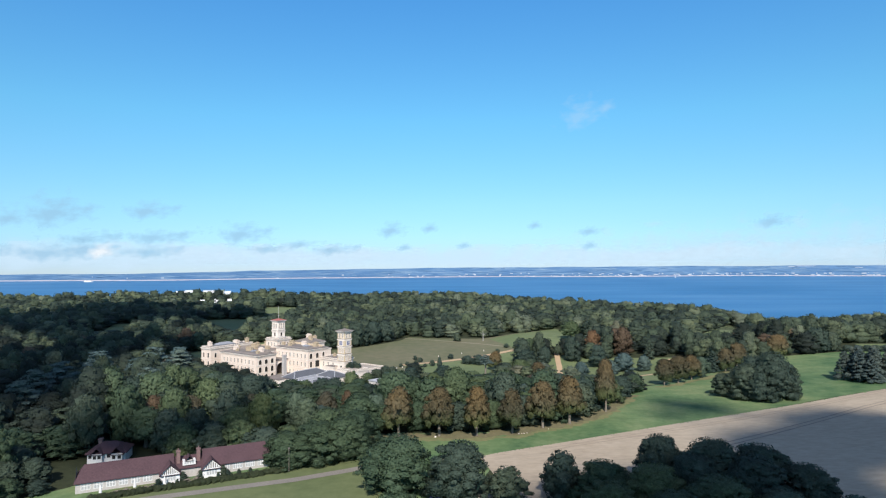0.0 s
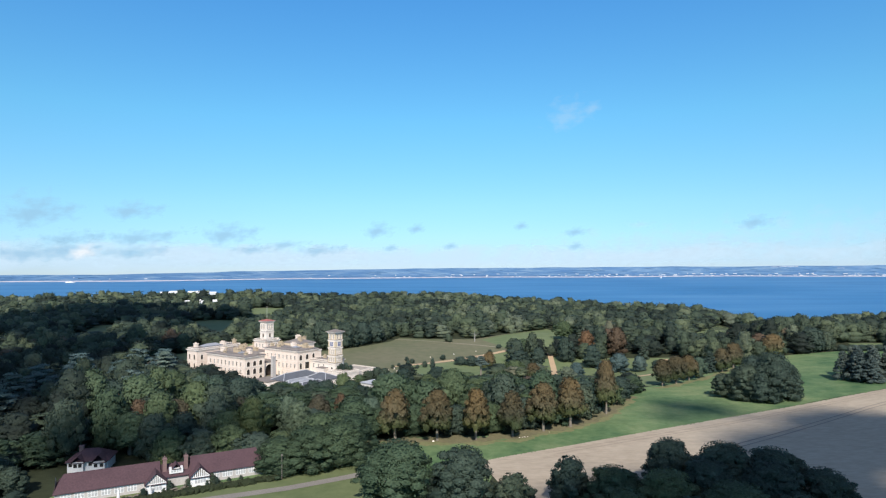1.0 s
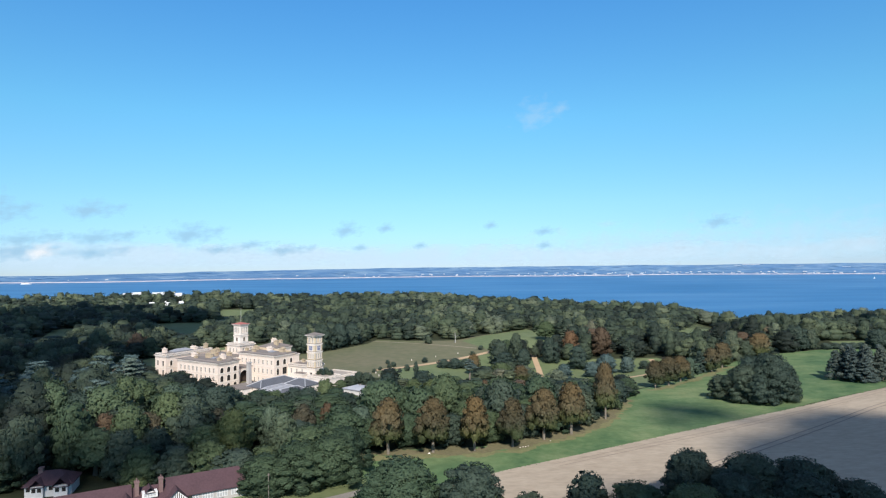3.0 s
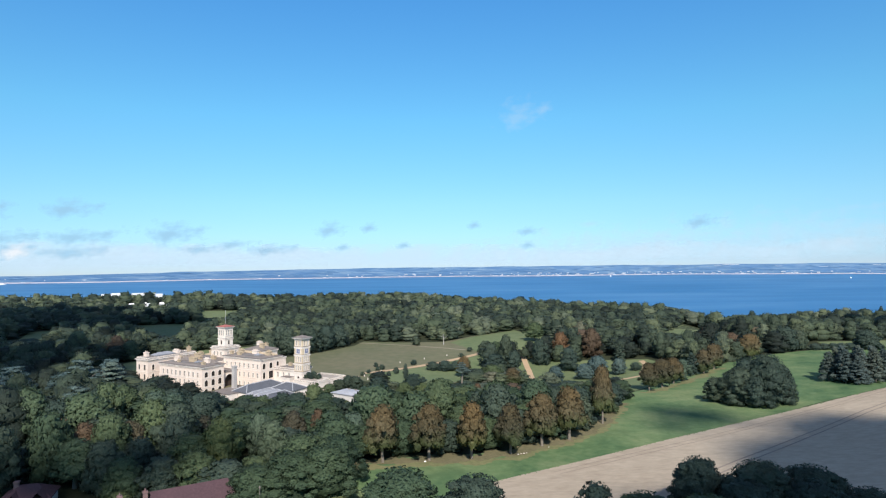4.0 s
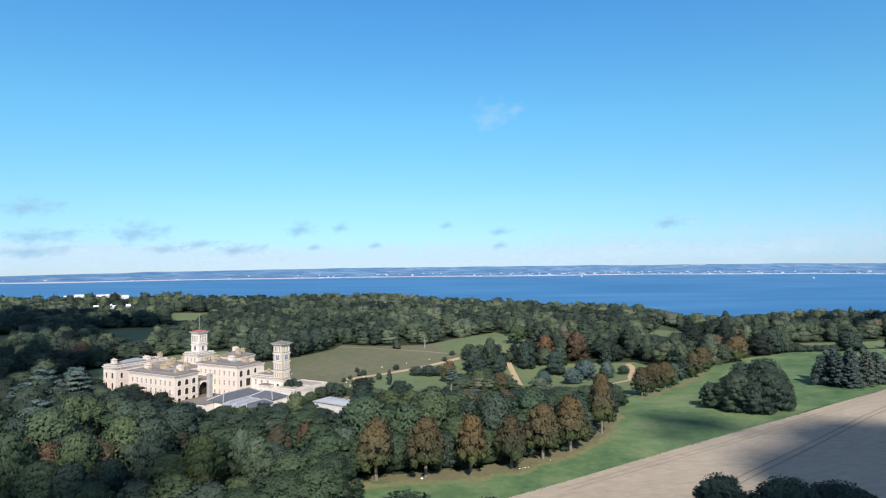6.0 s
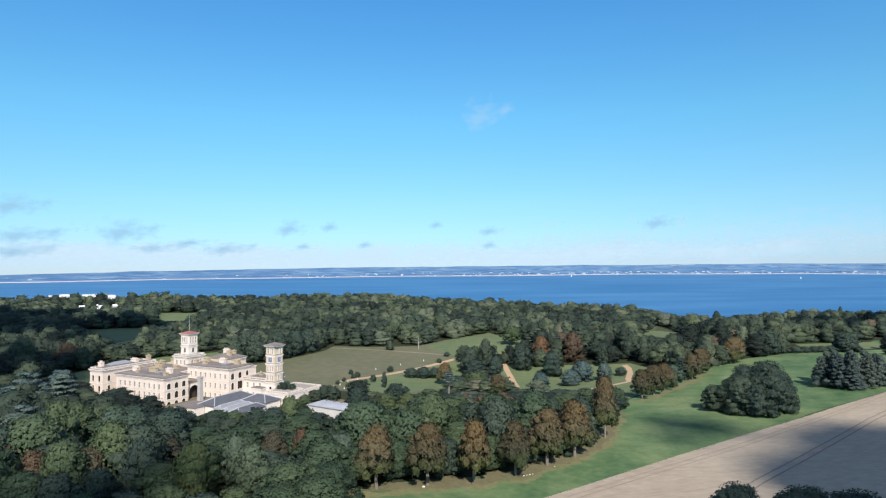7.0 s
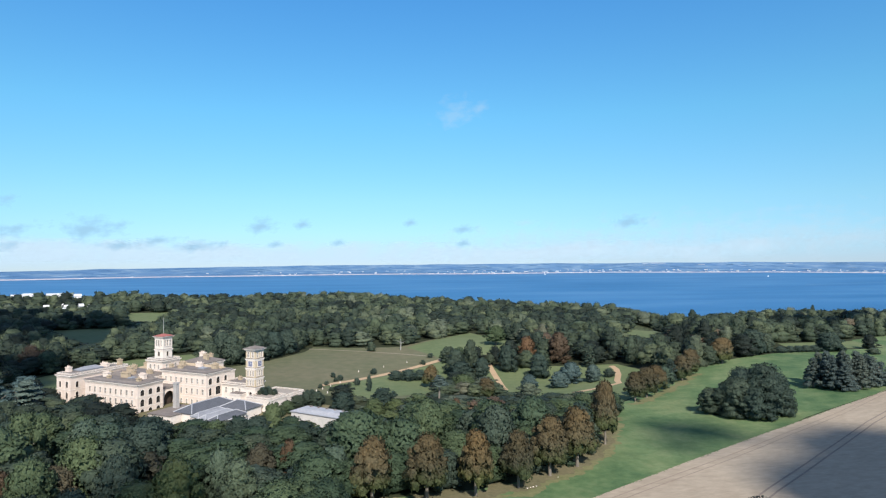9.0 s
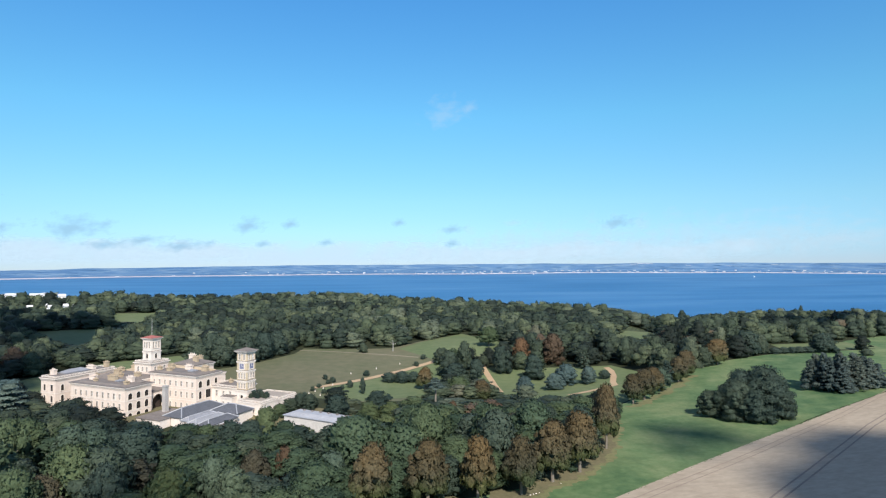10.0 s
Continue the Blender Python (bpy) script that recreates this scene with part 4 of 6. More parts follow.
# dark trees at the parkland lawn's far corner
for x, y, h, r_ in [(-90, 457, 16, 7.5), (-78, 467, 18, 8), (-66, 477, 18, 8.5), (-55, 490, 17, 8), (-48, 505, 16, 7.5), (-42, 522, 15, 7), (-39, 538, 14, 6.5), (-84, 476, 19, 8), (-68, 494, 18, 8)]:
    tree(x, y, h, r_, "oak", "dark", "trees at the lawn's far corner")
for x, y in ((-18, 380), (-22, 376), (-27, 384), (-13, 386), (-31, 370), (-24, 392), (-19, 402)):
    tree(x, y, 2.4, 1.5, "dome", "dark", "terrace garden shrubs", "small dark green shrub in the terrace garden", "shrub")
# trees close round the service court
for x, y, h, r_, shp, leaf in [(-44.7, 305, 14, 5, "oak", "green"), (1.3, 318, 7.5, 5, "oak", "olive"), (12, 329, 6, 6, "oak", "green"), (24.2, 311, 6.5, 2.4, "oak", "orange"), (-12.8, 270, 10.5, 4, "oak", "russet"), (-60, 303, 7.5, 5, "oak", "dark"), (-72, 302, 7.5, 5, "oak", "dark"), (-48.4, 282, 9.5, 5, "oak", "dark"), (-55, 287.5, 9, 5, "oak", "dark"), (-62, 287.3, 8, 4.5, "oak", "green"), (-33, 288, 6.0, 4.5, "oak", "olive"), (-24.5, 275, 5, 4.5, "oak", "green"), (-19, 305, 2.6, 3, "oak", "dark"), (-7, 315, 4, 3.5, "oak", "olive"),
                               (-14.5, 290, 5.5, 4, "oak", "olive"), (-18.7, 333, 8.5, 5.5, "oak", "dark"), (-29, 344, 6, 4, "oak", "dark"), (-37, 341.5, 5.5, 4, "oak", "dark"), (-41, 337, 5, 3.6, "oak", "green"), (-33, 347, 6, 3.6, "oak", "dark"), (-67.4, 279, 8, 5, "oak", "dark"), (-75.4, 270, 8.5, 5, "oak", "dark"), (-2.2, 331, 9, 6, "oak", "dark"), (-7, 322, 8, 5, "oak", "olive"),
                               (-4.6, 288, 7.5, 5, "oak", "olive"), (-10, 294, 4.8, 4.5, "oak", "olive")]:
    tree(x, y, h, r_, shp, leaf, "trees round the service court")
# cedars and other marked trees in the near wood
for x, y, h, r_, shp, leaf in [(-147.6, 331, 18.5, 10.5, "cedar", "cedar"), (-161, 306, 19, 11, "cedar", "cedar"), (-161.6, 260, 17, 9, "cedar", "cedar"), (-143, 304, 16, 9, "cedar", "cedar"), (-161, 277, 18, 9, "cedar", "cedar"), (-144, 352, 16, 9, "cedar", "cedar"),
                               (-139, 341, 16, 8, "cedar", "cedar"), (-86.7, 262, 14, 6, "oak", "silver"), (-88, 248, 13.5, 6, "oak", "silver"), (-48, 224, 12.5, 5.5, "oak", "silver"), (-25.8, 232, 12, 5, "oak", "silver"), (-5.9, 233, 9, 3, "oak", "russet"), (-86.5, 226, 13, 5, "oak", "russet"),
                               (-111, 233, 14, 5.2, "oak", "orange"), (-98, 224, 13.5, 4.6, "oak", "orange"), (-140, 262, 14, 6, "oak", "russet"), (-85, 212, 12, 4, "oak", "olive"), (-44.4, 241, 11, 4.6, "oak", "russet"), (-37, 243, 11, 2.6, "oak", "orange"), (-53, 233, 12.5, 4.6, "oak", "silver"), (-95, 269, 13.5, 6, "oak", "silver"), (-119.7, 266, 17, 8, "cedar", "cedar"), (-151, 236, 17, 9, "cedar", "cedar"), (-112, 251, 15, 7, "cedar", "cedar")]:
    tree(x, y, h, r_, shp, leaf, "marked trees in the wood")
tree(319, 975, 27, 3.6, "column", "dark", "far trees on the skyline", "lone dark tree above the far wood")
tree(646, 815, 27, 4, "column", "dark", "far trees on the skyline", "tall dark tree above the far wood")
tree(520, 905, 21, 7, "oak", "dark", "far trees on the skyline", "dark round tree near the shore")

# ---- woods ----
def inside(x, y, poly):
    hit_ = False
    for (x0, y0), (x1, y1) in zip(poly, poly[1:] + poly[:1]):
        if (y0 > y) != (y1 > y) and x < (x1 - x0) * (y - y0) / (y1 - y0) + x0:
            hit_ = not hit_
    return hit_


OPEN = [
    [(-110, 100), (-112, 160), (-104, 178), (-88, 200), (-76, 200), (-46, 206), (-36, 216), (-16, 226), (10, 227), (22, 230), (42, 243), (58, 260), (68, 278), (92, 312), (120, 336), (146, 357), (164, 370), (190, 390), (240, 398), (320, 400),
     (335, 440), (420, 470), (700, 520), (900, 300), (500, 0), (-100, 0)],
    uv_line([(-66, -28), (-12, -28), (-6, -34), (0, -44), (56, -46), (88, -24), (90, 12), (48, 24), (40, 46), (-66, 42)]),
    [(-56, 385), (-74, 420), (-90, 452), (-68, 468), (-54, 488), (-40, 510), (-34, 534), (-5, 522), (30, 515), (64, 553), (104, 594), (114, 500), (106, 470), (84, 450), (70, 450), (54, 436), (42, 405), (34, 386), (24, 352), (14, 343), (-8, 346), (-24, 360)],
    [(72, 316), (60, 345), (55, 362), (60, 425), (78, 448), (90, 425), (125, 430), (148, 415), (154, 374), (144, 356), (121, 336), (98, 315)],
    [(186, 488), (280, 640), (304, 630), (212, 482)],
    [(196, 406), (205, 446), (262, 441), (275, 439), (345, 439), (330, 402), (240, 400)],
    [(-228, 560), (-252, 680), (-186, 690), (-172, 570)],
    [(-212, 730), (-235, 835), (-182, 835), (-166, 730)],
    [(-186, 410), (-174, 454), (-148, 498), (-100, 522), (-73, 492), (-96, 445), (-118, 398), (-160, 385)],
    [(-380, 830), (-380, 905), (-270, 915), (-270, 835)],
    [(-110, 178), (-110, 204), (-88, 204), (-84, 190)],
    [(-306, 575), (-330, 640), (-300, 650), (-280, 580)],
]
rs = random.Random(9)
NEAR = [crown_arrays("oak", s, 12, 700, 0.11, False) for s in range(61, 66)] + [crown_arrays("column", 66, 12, 520, 0.11, False), crown_arrays("cedar", 67, 24, 620, 0.10, False)]
FAR = [crown_arrays("oak", s, 4, 150, 0.165, False) for s in range(71, 77)]
FAINT = [crown_arrays("oak", s, 1, 52, 0.26, False) for s in range(81, 87)]


def plant(name, spots, shapes, label):
    vs, fs, ns, tones, k = [], [], [], [], 0
    for x, y, h, r_, tone, kind_ in spots:
        v, f, g = shapes[kind_ % len(shapes)]
        a = rs.uniform(0, 6.28)
        turn = np.array([[math.cos(a), math.sin(a), 0], [-math.sin(a), math.cos(a), 0], [0, 0, 1]])
        size = np.array([r_, r_, h / 2])
        vs.append((v @ turn) * size + np.array([x, y, ground_z(x, y) - 0.2]))
        ns.append((g @ turn) / size)
        fs.append(f + k)
        tones.append(np.full(len(v), tone))
        k += len(v)
    nrm = np.concatenate(ns)
    nrm /= np.linalg.norm(nrm, axis=1)[:, None]
    ob = new(name, mesh_of(name, np.concatenate(vs), np.concatenate(fs), nrm, WOODS, np.concatenate(tones)))
    return tagged(ob, label, "woodland", kind="stuff")


def height_cap(x, y):
    """Lower trees in front of the house and in the garden, as the open view over them shows."""
    q = HOUSE.inverted() @ Vector((x, y, 0))
    cap = 30.0
    if -75 < q.x < 70 and -75 < q.y < 60:
        cap = 8.5 + 0.11 * max(0.0, -28 - q.y)
    if -30 < x < 100 and 262 < y < 420:
        cap = min(cap, 8.0 if y > 300 else 10.5)
    if -14 < x < 62 and 285 < y < 350:
        cap = min(cap, max(2.2, (347 - y) * 0.225 - 1))
    if -75 < x < -20 and 225 < y < 300:
        cap = min(cap, 10.5)
    if -48 < x < 4 and 282 < y < 316:
        cap = min(cap, 4.5)
    # coppice and scrub on the near side of the far clearings
    side = (x + 25) / max(1.0, y - 60)
    for s0, s1, edge in ((-0.345, -0.298, 604), (-0.275, -0.225, 745), (0.495, 0.58, 530), (-0.57, -0.50, 580)):
        if s0 < side < s1 and edge - 110 < y < edge + 2:
            cap = min(cap, max(2.5, (edge + 10 - y) * 0.10))
    return cap


MARKED = list(STANDING)
near_spots, far_spots, faint_spots = [], [], []
y = 150.0
while y < 1330:
    step = 11.2 if y < 292 else 10.4 + 0.006 * max(0, y - 300)
    x, stop = -0.74 * y - 60, max(260, 1.13 * (y - 76) + 30)
    while x < stop:
        px_, py_ = x + rs.uniform(-0.46, 0.46) * step, y + rs.uniform(-0.46, 0.46) * step
        x += step
        gz = ground_z(px_, py_)
        if gz < -38.5 or any(inside(px_, py_, q) for q in OPEN):
            continue
        if py_ < 480 and any((px_ - a) ** 2 + (py_ - b) ** 2 < (0.7 * c + 1.8) ** 2 for a, b, c in MARKED):
            continue
        patch = noise.noise((px_ * 0.012, py_ * 0.012, 3))
        fine_ = noise.noise((px_ * 0.05, py_ * 0.05, 9))
        tone = min(0.93, max(0.0, 0.40 + 0.45 * patch + 0.25 * fine_ + rs.uniform(-0.40, 0.40)))
        if -14 < px_ < 78 and 262 < py_ < 362:
            tone = min(0.93, tone + 0.24)
        # near-left trees get darker leaf tones, standing in for cloud shade
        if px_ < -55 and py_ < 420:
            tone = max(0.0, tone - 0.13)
        if rs.random() < 0.018 and py_ < 520:
            tone = 1.0
        h = 13.5 + 4 * patch + 3 * fine_ + rs.choice((-4.5, -2.0, 0.0, 2.0, 5.0))
        r_ = step * rs.choice((0.48, 0.54, 0.6, 0.64, 0.7, 0.8))
        h = min(h * (0.8 + 0.25 * r_ / step), height_cap(px_, py_) * rs.uniform(0.7, 1.0))
        if py_ < 296 and -125 < px_ < 75:
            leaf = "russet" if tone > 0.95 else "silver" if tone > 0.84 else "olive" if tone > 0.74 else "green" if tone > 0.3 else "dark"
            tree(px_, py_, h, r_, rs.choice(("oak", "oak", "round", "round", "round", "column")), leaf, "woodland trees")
        elif math.hypot(px_, py_) < 520:
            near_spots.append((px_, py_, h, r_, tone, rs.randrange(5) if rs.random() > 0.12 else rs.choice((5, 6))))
        else:
            if px_ < -230 and 925 < py_ < 1045:
                h += 7
            (far_spots if math.hypot(px_, py_) < 760 else faint_spots).append((px_, py_, h * 0.86, r_ * 1.12, 0.4 + 0.95 * (tone - 0.4), rs.randrange(6)))
    y += step * 0.9
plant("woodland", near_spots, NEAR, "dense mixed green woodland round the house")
plant("far_woodland", far_spots, FAR, "distant mixed woodland beyond the parkland lawn")
plant("far_woodland", faint_spots, FAINT, "distant mixed woodland running down to the shore")

# ---- halls and houses towards the harbour ----
def hall(x, y, turn, length, depth, top, name, label, category):
    gz = ground_z(x, y) - 0.5
    ob = thing(name, Matrix.Translation((x, y, gz)) @ Matrix.Rotation(radians(turn), 4, "Z"), label, category, "white buildings by the harbour")
    h = top - gz
    part("wall", Mesh().box(-length / 2, length / 2, -depth / 2, depth / 2, 0, h - 1.5), WHITE, ob)
    part("roof", Mesh().hip(-length / 2 - 0.5, length / 2 + 0.5, -depth / 2 - 0.5, depth / 2 + 0.5, h - 1.5, h + 1.0, 0, 0), WHITE, ob)


for x, ln, top in ((-438, 14, 13.2), (-424, 12, 14.4), (-410, 9, 12.6), (-392, 16, 14.0), (-376, 18, 14.6), (-360, 9, 12.8)):
    hall(x, 1060, 20, ln, 18, top, "boat_hall", "large white boat hall beyond the trees", "hall")
for x, y, ln, top in ((-356, 860, 7, 6.0), (-349, 880, 8, 7.2), (-341, 900, 8, 8.0), (-328, 910, 9, 8.8), (-311, 870, 7, 6.2), (-303, 900, 7, 9.0), (-289, 890, 8, 8.4), (-318, 895, 6, 8.0)):
    hall(x, y, rs.uniform(-30, 40), ln * 0.65, 5, top, "far_house", "small white house among far trees", "house")

# clouds high behind, whose shadows lie on the land
def shade_cloud(x, y, rx, ry, turn, seed, count):
    rc = np.random.RandomState(seed)
    cm = Mesh()
    for i in range(count):
        a, q = rc.uniform(0, 6.28), rc.uniform(0, 1) ** 0.6
        s_ = rc.uniform(0.22, 0.38) * min(rx, ry) * 1.5 * (1.15 - 0.5 * q)
        v = IC1_V * np.array([s_, s_, s_ * 0.6]) * (1 + 0.1 * rc.randn(len(IC1_V), 1)) + np.array([math.cos(a) * q * rx, math.sin(a) * q * ry, 0])
        cm.add([tuple(w) for w in v], [tuple(int(k) for k in f) for f in IC1_F])
    ob = tagged(new("cloud", cm.data("cloud", WHITE)), "white cumulus cloud drifting high over the land", "cloud", kind="structure")
    far_up = 900 / SUN.z
    ob.matrix_basis = Matrix.Translation((x + SUN.x * far_up, y + SUN.y * far_up, 904)) @ Matrix.Rotation(radians(turn), 4, "Z")


shade_cloud(126, 217, 44, 27, 34, 4, 90)
shade_cloud(64, 160, 48, 27, 8, 5, 96)
shade_cloud(95, 262, 20, 16, 20, 11, 13)
shade_cloud(-238, 285, 62, 110, 0, 6, 44)
shade_cloud(-172, 262, 30, 58, -8, 9, 44)
shade_cloud(-80, 214, 34, 22, 14, 12, 9)
shade_cloud(-132, 196, 30, 34, 0, 7, 9)
shade_cloud(-205, 420, 46, 84, 6, 13, 30)
shade_cloud(-218, 640, 54, 96, 0, 14, 34)
shade_cloud(420, 540, 110, 34, 20, 8, 16)
shade_cloud(-365, 600, 120, 200, 0, 10, 24)


# ---- boats ----
SAIL = surface("sailcloth", (0.70, 0.71, 0.72), (0.78, 0.78, 0.78), 0.05, 0.4, 0.8, 0.2, 0)


def sailing_boat(x, y, turn, size):
    ob = thing("sailing_boat", Matrix.Translation((x, y, -40.05)) @ Matrix.Rotation(radians(turn), 4, "Z") @ Matrix.Scale(size, 4), "small white sailing boat on the sea", "boat", "boats on the strait")
    hull = Mesh()
    hull.add([(-5, -1.4, 0), (4, -1.2, 0), (7, 0, 0.2), (4, 1.2, 0), (-5, 1.4, 0), (-5.4, -1.7, 1.4), (4.4, -1.5, 1.5), (8, 0, 1.8), (4.4, 1.5, 1.5), (-5.4, 1.7, 1.4)],
             [(0, 1, 6, 5), (1, 2, 7, 6), (2, 3, 8, 7), (3, 4, 9, 8), (4, 0, 5, 9), (5, 6, 7, 8, 9)])
    part("hull", hull, WHITE, ob)
    part("mast", Mesh().tube((1, 0, 1.2), (1, 0, 16), 0.12, 0.08, 6), LEAD, ob)
    part("mainsail", Mesh().add([(0.8, 0, 2.4), (-4.6, 0.6, 2.6), (0.9, 0, 15.5), (0.8, 0.06, 2.4), (-4.6, 0.66, 2.6), (0.9, 0.06, 15.5)], [(0, 1, 2), (5, 4, 3)]), SAIL, ob)
    part("jib", Mesh().add([(1.4, 0, 2.2), (7.4, 0, 2.0), (1.3, 0, 13), (1.4, 0.06, 2.2), (7.4, 0.06, 2.0), (1.3, 0.06, 13)], [(0, 1, 2), (5, 4, 3)]), SAIL, ob)


sailing_boat(1400, 3790, 20, 0.8)
sailing_boat(2400, 3050, -15, 0.6)
ferry = thing("ferry", Matrix.Translation((-1890, 3360, -40.2)) @ Matrix.Rotation(radians(25), 4, "Z") @ Matrix.Scale(0.55, 4), "white passenger ferry far out on the sea", "ferry", "boats on the strait")
part("hull", Mesh().add([(-38, -7, 0), (30, -7, 0), (42, 0, 0), (30, 7, 0), (-38, 7, 0), (-39, -8, 7), (31, -8, 7), (46, 0, 8), (31, 8, 7), (-39, 8, 7)],
                        [(0, 1, 6, 5), (1, 2, 7, 6), (2, 3, 8, 7), (3, 4, 9, 8), (4, 0, 5, 9), (5, 6, 7, 8, 9)]), WHITE, ferry)
part("superstructure", Mesh().box(-34, 24, -6, 6, 7, 13, 0.8), WHITE, ferry)
part("funnel", Mesh().box(-16, -8, -2, 2, 13, 18, 0.5), LEAD, ferry)
FOAM = surface("sea_foam", (0.128, 0.224, 0.360), (0.192, 0.288, 0.416), 0.01, 0.05, 0.6, 0.2, 0)
for pts in ([(1796, 2112), (2058, 2167), (2421, 2274), (2900, 2420)], [(1500, 2700), (1900, 2760), (2400, 2860)], [(-2500, 3480), (-2200, 3420), (-1950, 3372)]):
    fm_ = Mesh()
    for i in range(len(pts) - 1):
        (x0, y0), (x1, y1) = pts[i], pts[i + 1]
        fm_.quad((x0, y0 - 7 + 2 * i, -39.9), (x1, y1 - 5 + 2 * i, -39.9), (x1, y1 + 7, -39.9), (x0, y0 + 5, -39.9))
    tagged(new("wake", fm_.data("wake", FOAM)), "long pale wake line on the sea", "wake", kind="structure")

# ---- the great house ----
house = thing("house", HOUSE, "cream Italianate mansion with two belvedere towers", "house")


def pane_mesh(w, h, mat):
    return Mesh().box(-w / 2, w / 2, 0.0, 0.05, 0, h).data("pane", mat)


def window_mesh(w, h, arch):
    """The surround: one ring round the opening, its head arched or straight."""
    inner, outer = [], []
    r_ = w / 2
    if arch:
        turn = [math.pi * i / 8 for i in range(9)]
        inner = [(r_, 0.0)] + [(r_ * math.cos(b), h - r_ + r_ * math.sin(b)) for b in turn] + [(-r_, 0.0)]
    else:
        inner = [(r_, 0.0), (r_, h), (-r_, h), (-r_, 0.0)]
    for x, z in inner:
        outer.append((x + math.copysign(0.2, x) if abs(x) > 0.01 else x, z + (0.22 if z > h * 0.5 else 0.0)))
    ms = Mesh()
    k = len(inner)
    ms.v = [(x, -0.1, z) for x, z in inner] + [(x, -0.1, z) for x, z in outer] + [(x, 0.3, z) for x, z in inner] + [(x, 0.02, z) for x, z in outer]
    for i in range(k - 1):
        ms.f += [(i, i + 1, k + i + 1, k + i), (i, 2 * k + i, 2 * k + i + 1, i + 1), (k + i, k + i + 1, 3 * k + i + 1, 3 * k + i)]
    return ms.data("window", PALE)


def sill_mesh(w):
    return Mesh().box(-w / 2 - 0.28, w / 2 + 0.28, -0.2, 0.1, -0.2, -0.02).data("sill", PALE)


def bar_mesh(w, h):
    a = 0.04
    pts = [(-a, -h / 2), (a, -h / 2), (a, -a), (w / 2, -a), (w / 2, a), (a, a), (a, h / 2), (-a, h / 2), (-a, a), (-w / 2, a), (-w / 2, -a), (-a, -a)]
    ms = Mesh()
    ms.v = [(x, 0, z) for x, z in pts] + [(x, 0.05, z) for x, z in pts]
    ms.f = [tuple(range(12))] + [(i, 12 + i, 12 + (i + 1) % 12, (i + 1) % 12) for i in range(12)]
    return ms.data("glazing_bar", WHITE if w < 1.3 else TIMBER)


WINDOWS = {}


def hang_window(parent, m_, w, h, arch):
    key = (round(w, 2), round(h, 2), arch)
    if key not in WINDOWS:
        WINDOWS[key] = (window_mesh(w, h, arch), pane_mesh(w, h, TANPANE if w < 1.3 else GLASS), sill_mesh(w), bar_mesh(w, h))
    fr, gl, sl, br = WINDOWS[key]
    win = part("window", fr, None, parent, "", m_)
    part("pane", gl, None, win, "", Matrix.Translation((0, 0.26, 0)))
    part("sill", sl, None, win)
    part("glazing_bar", br, None, win, "", Matrix.Translation((0, 0.2, h / 2)))


def wall_side(ms, a, b, z0, z1, holes, depth=0.32):
    """A wall face from a to b seen from its right-hand outside, with the openings cut and their reveals."""
    a, b = Vector((*a, 0)), Vector((*b, 0))
    d = (b - a).normalized()
    inn = Vector((-d.y, d.x, 0))
    length = (b - a).length
    xs = sorted({0.0, length, *(v for q in holes for v in q[:2])})
    zs = sorted({z0, z1, *(v for q in holes for v in q[2:4])})

    def at(x, z, k=0.0):
        q = a + d * x + inn * k
        return (q.x, q.y, z)
    for i in range(len(xs) - 1):
        for j in range(len(zs) - 1):
            cx, cz = (xs[i] + xs[i + 1]) / 2, (zs[j] + zs[j + 1]) / 2
            if not any(q[0] < cx < q[1] and q[2] < cz < q[3] for q in holes):
                ms.quad(at(xs[i], zs[j]), at(xs[i + 1], zs[j]), at(xs[i + 1], zs[j + 1]), at(xs[i], zs[j + 1]))
    for x0, x1, h0, h1 in holes:
        for (p0, p1) in (((x0, h0), (x1, h0)), ((x1, h0), (x1, h1)), ((x1, h1), (x0, h1)), ((x0, h1), (x0, h0))):
            ms.quad(at(*p0), at(*p0, depth), at(*p1, depth), at(*p1))


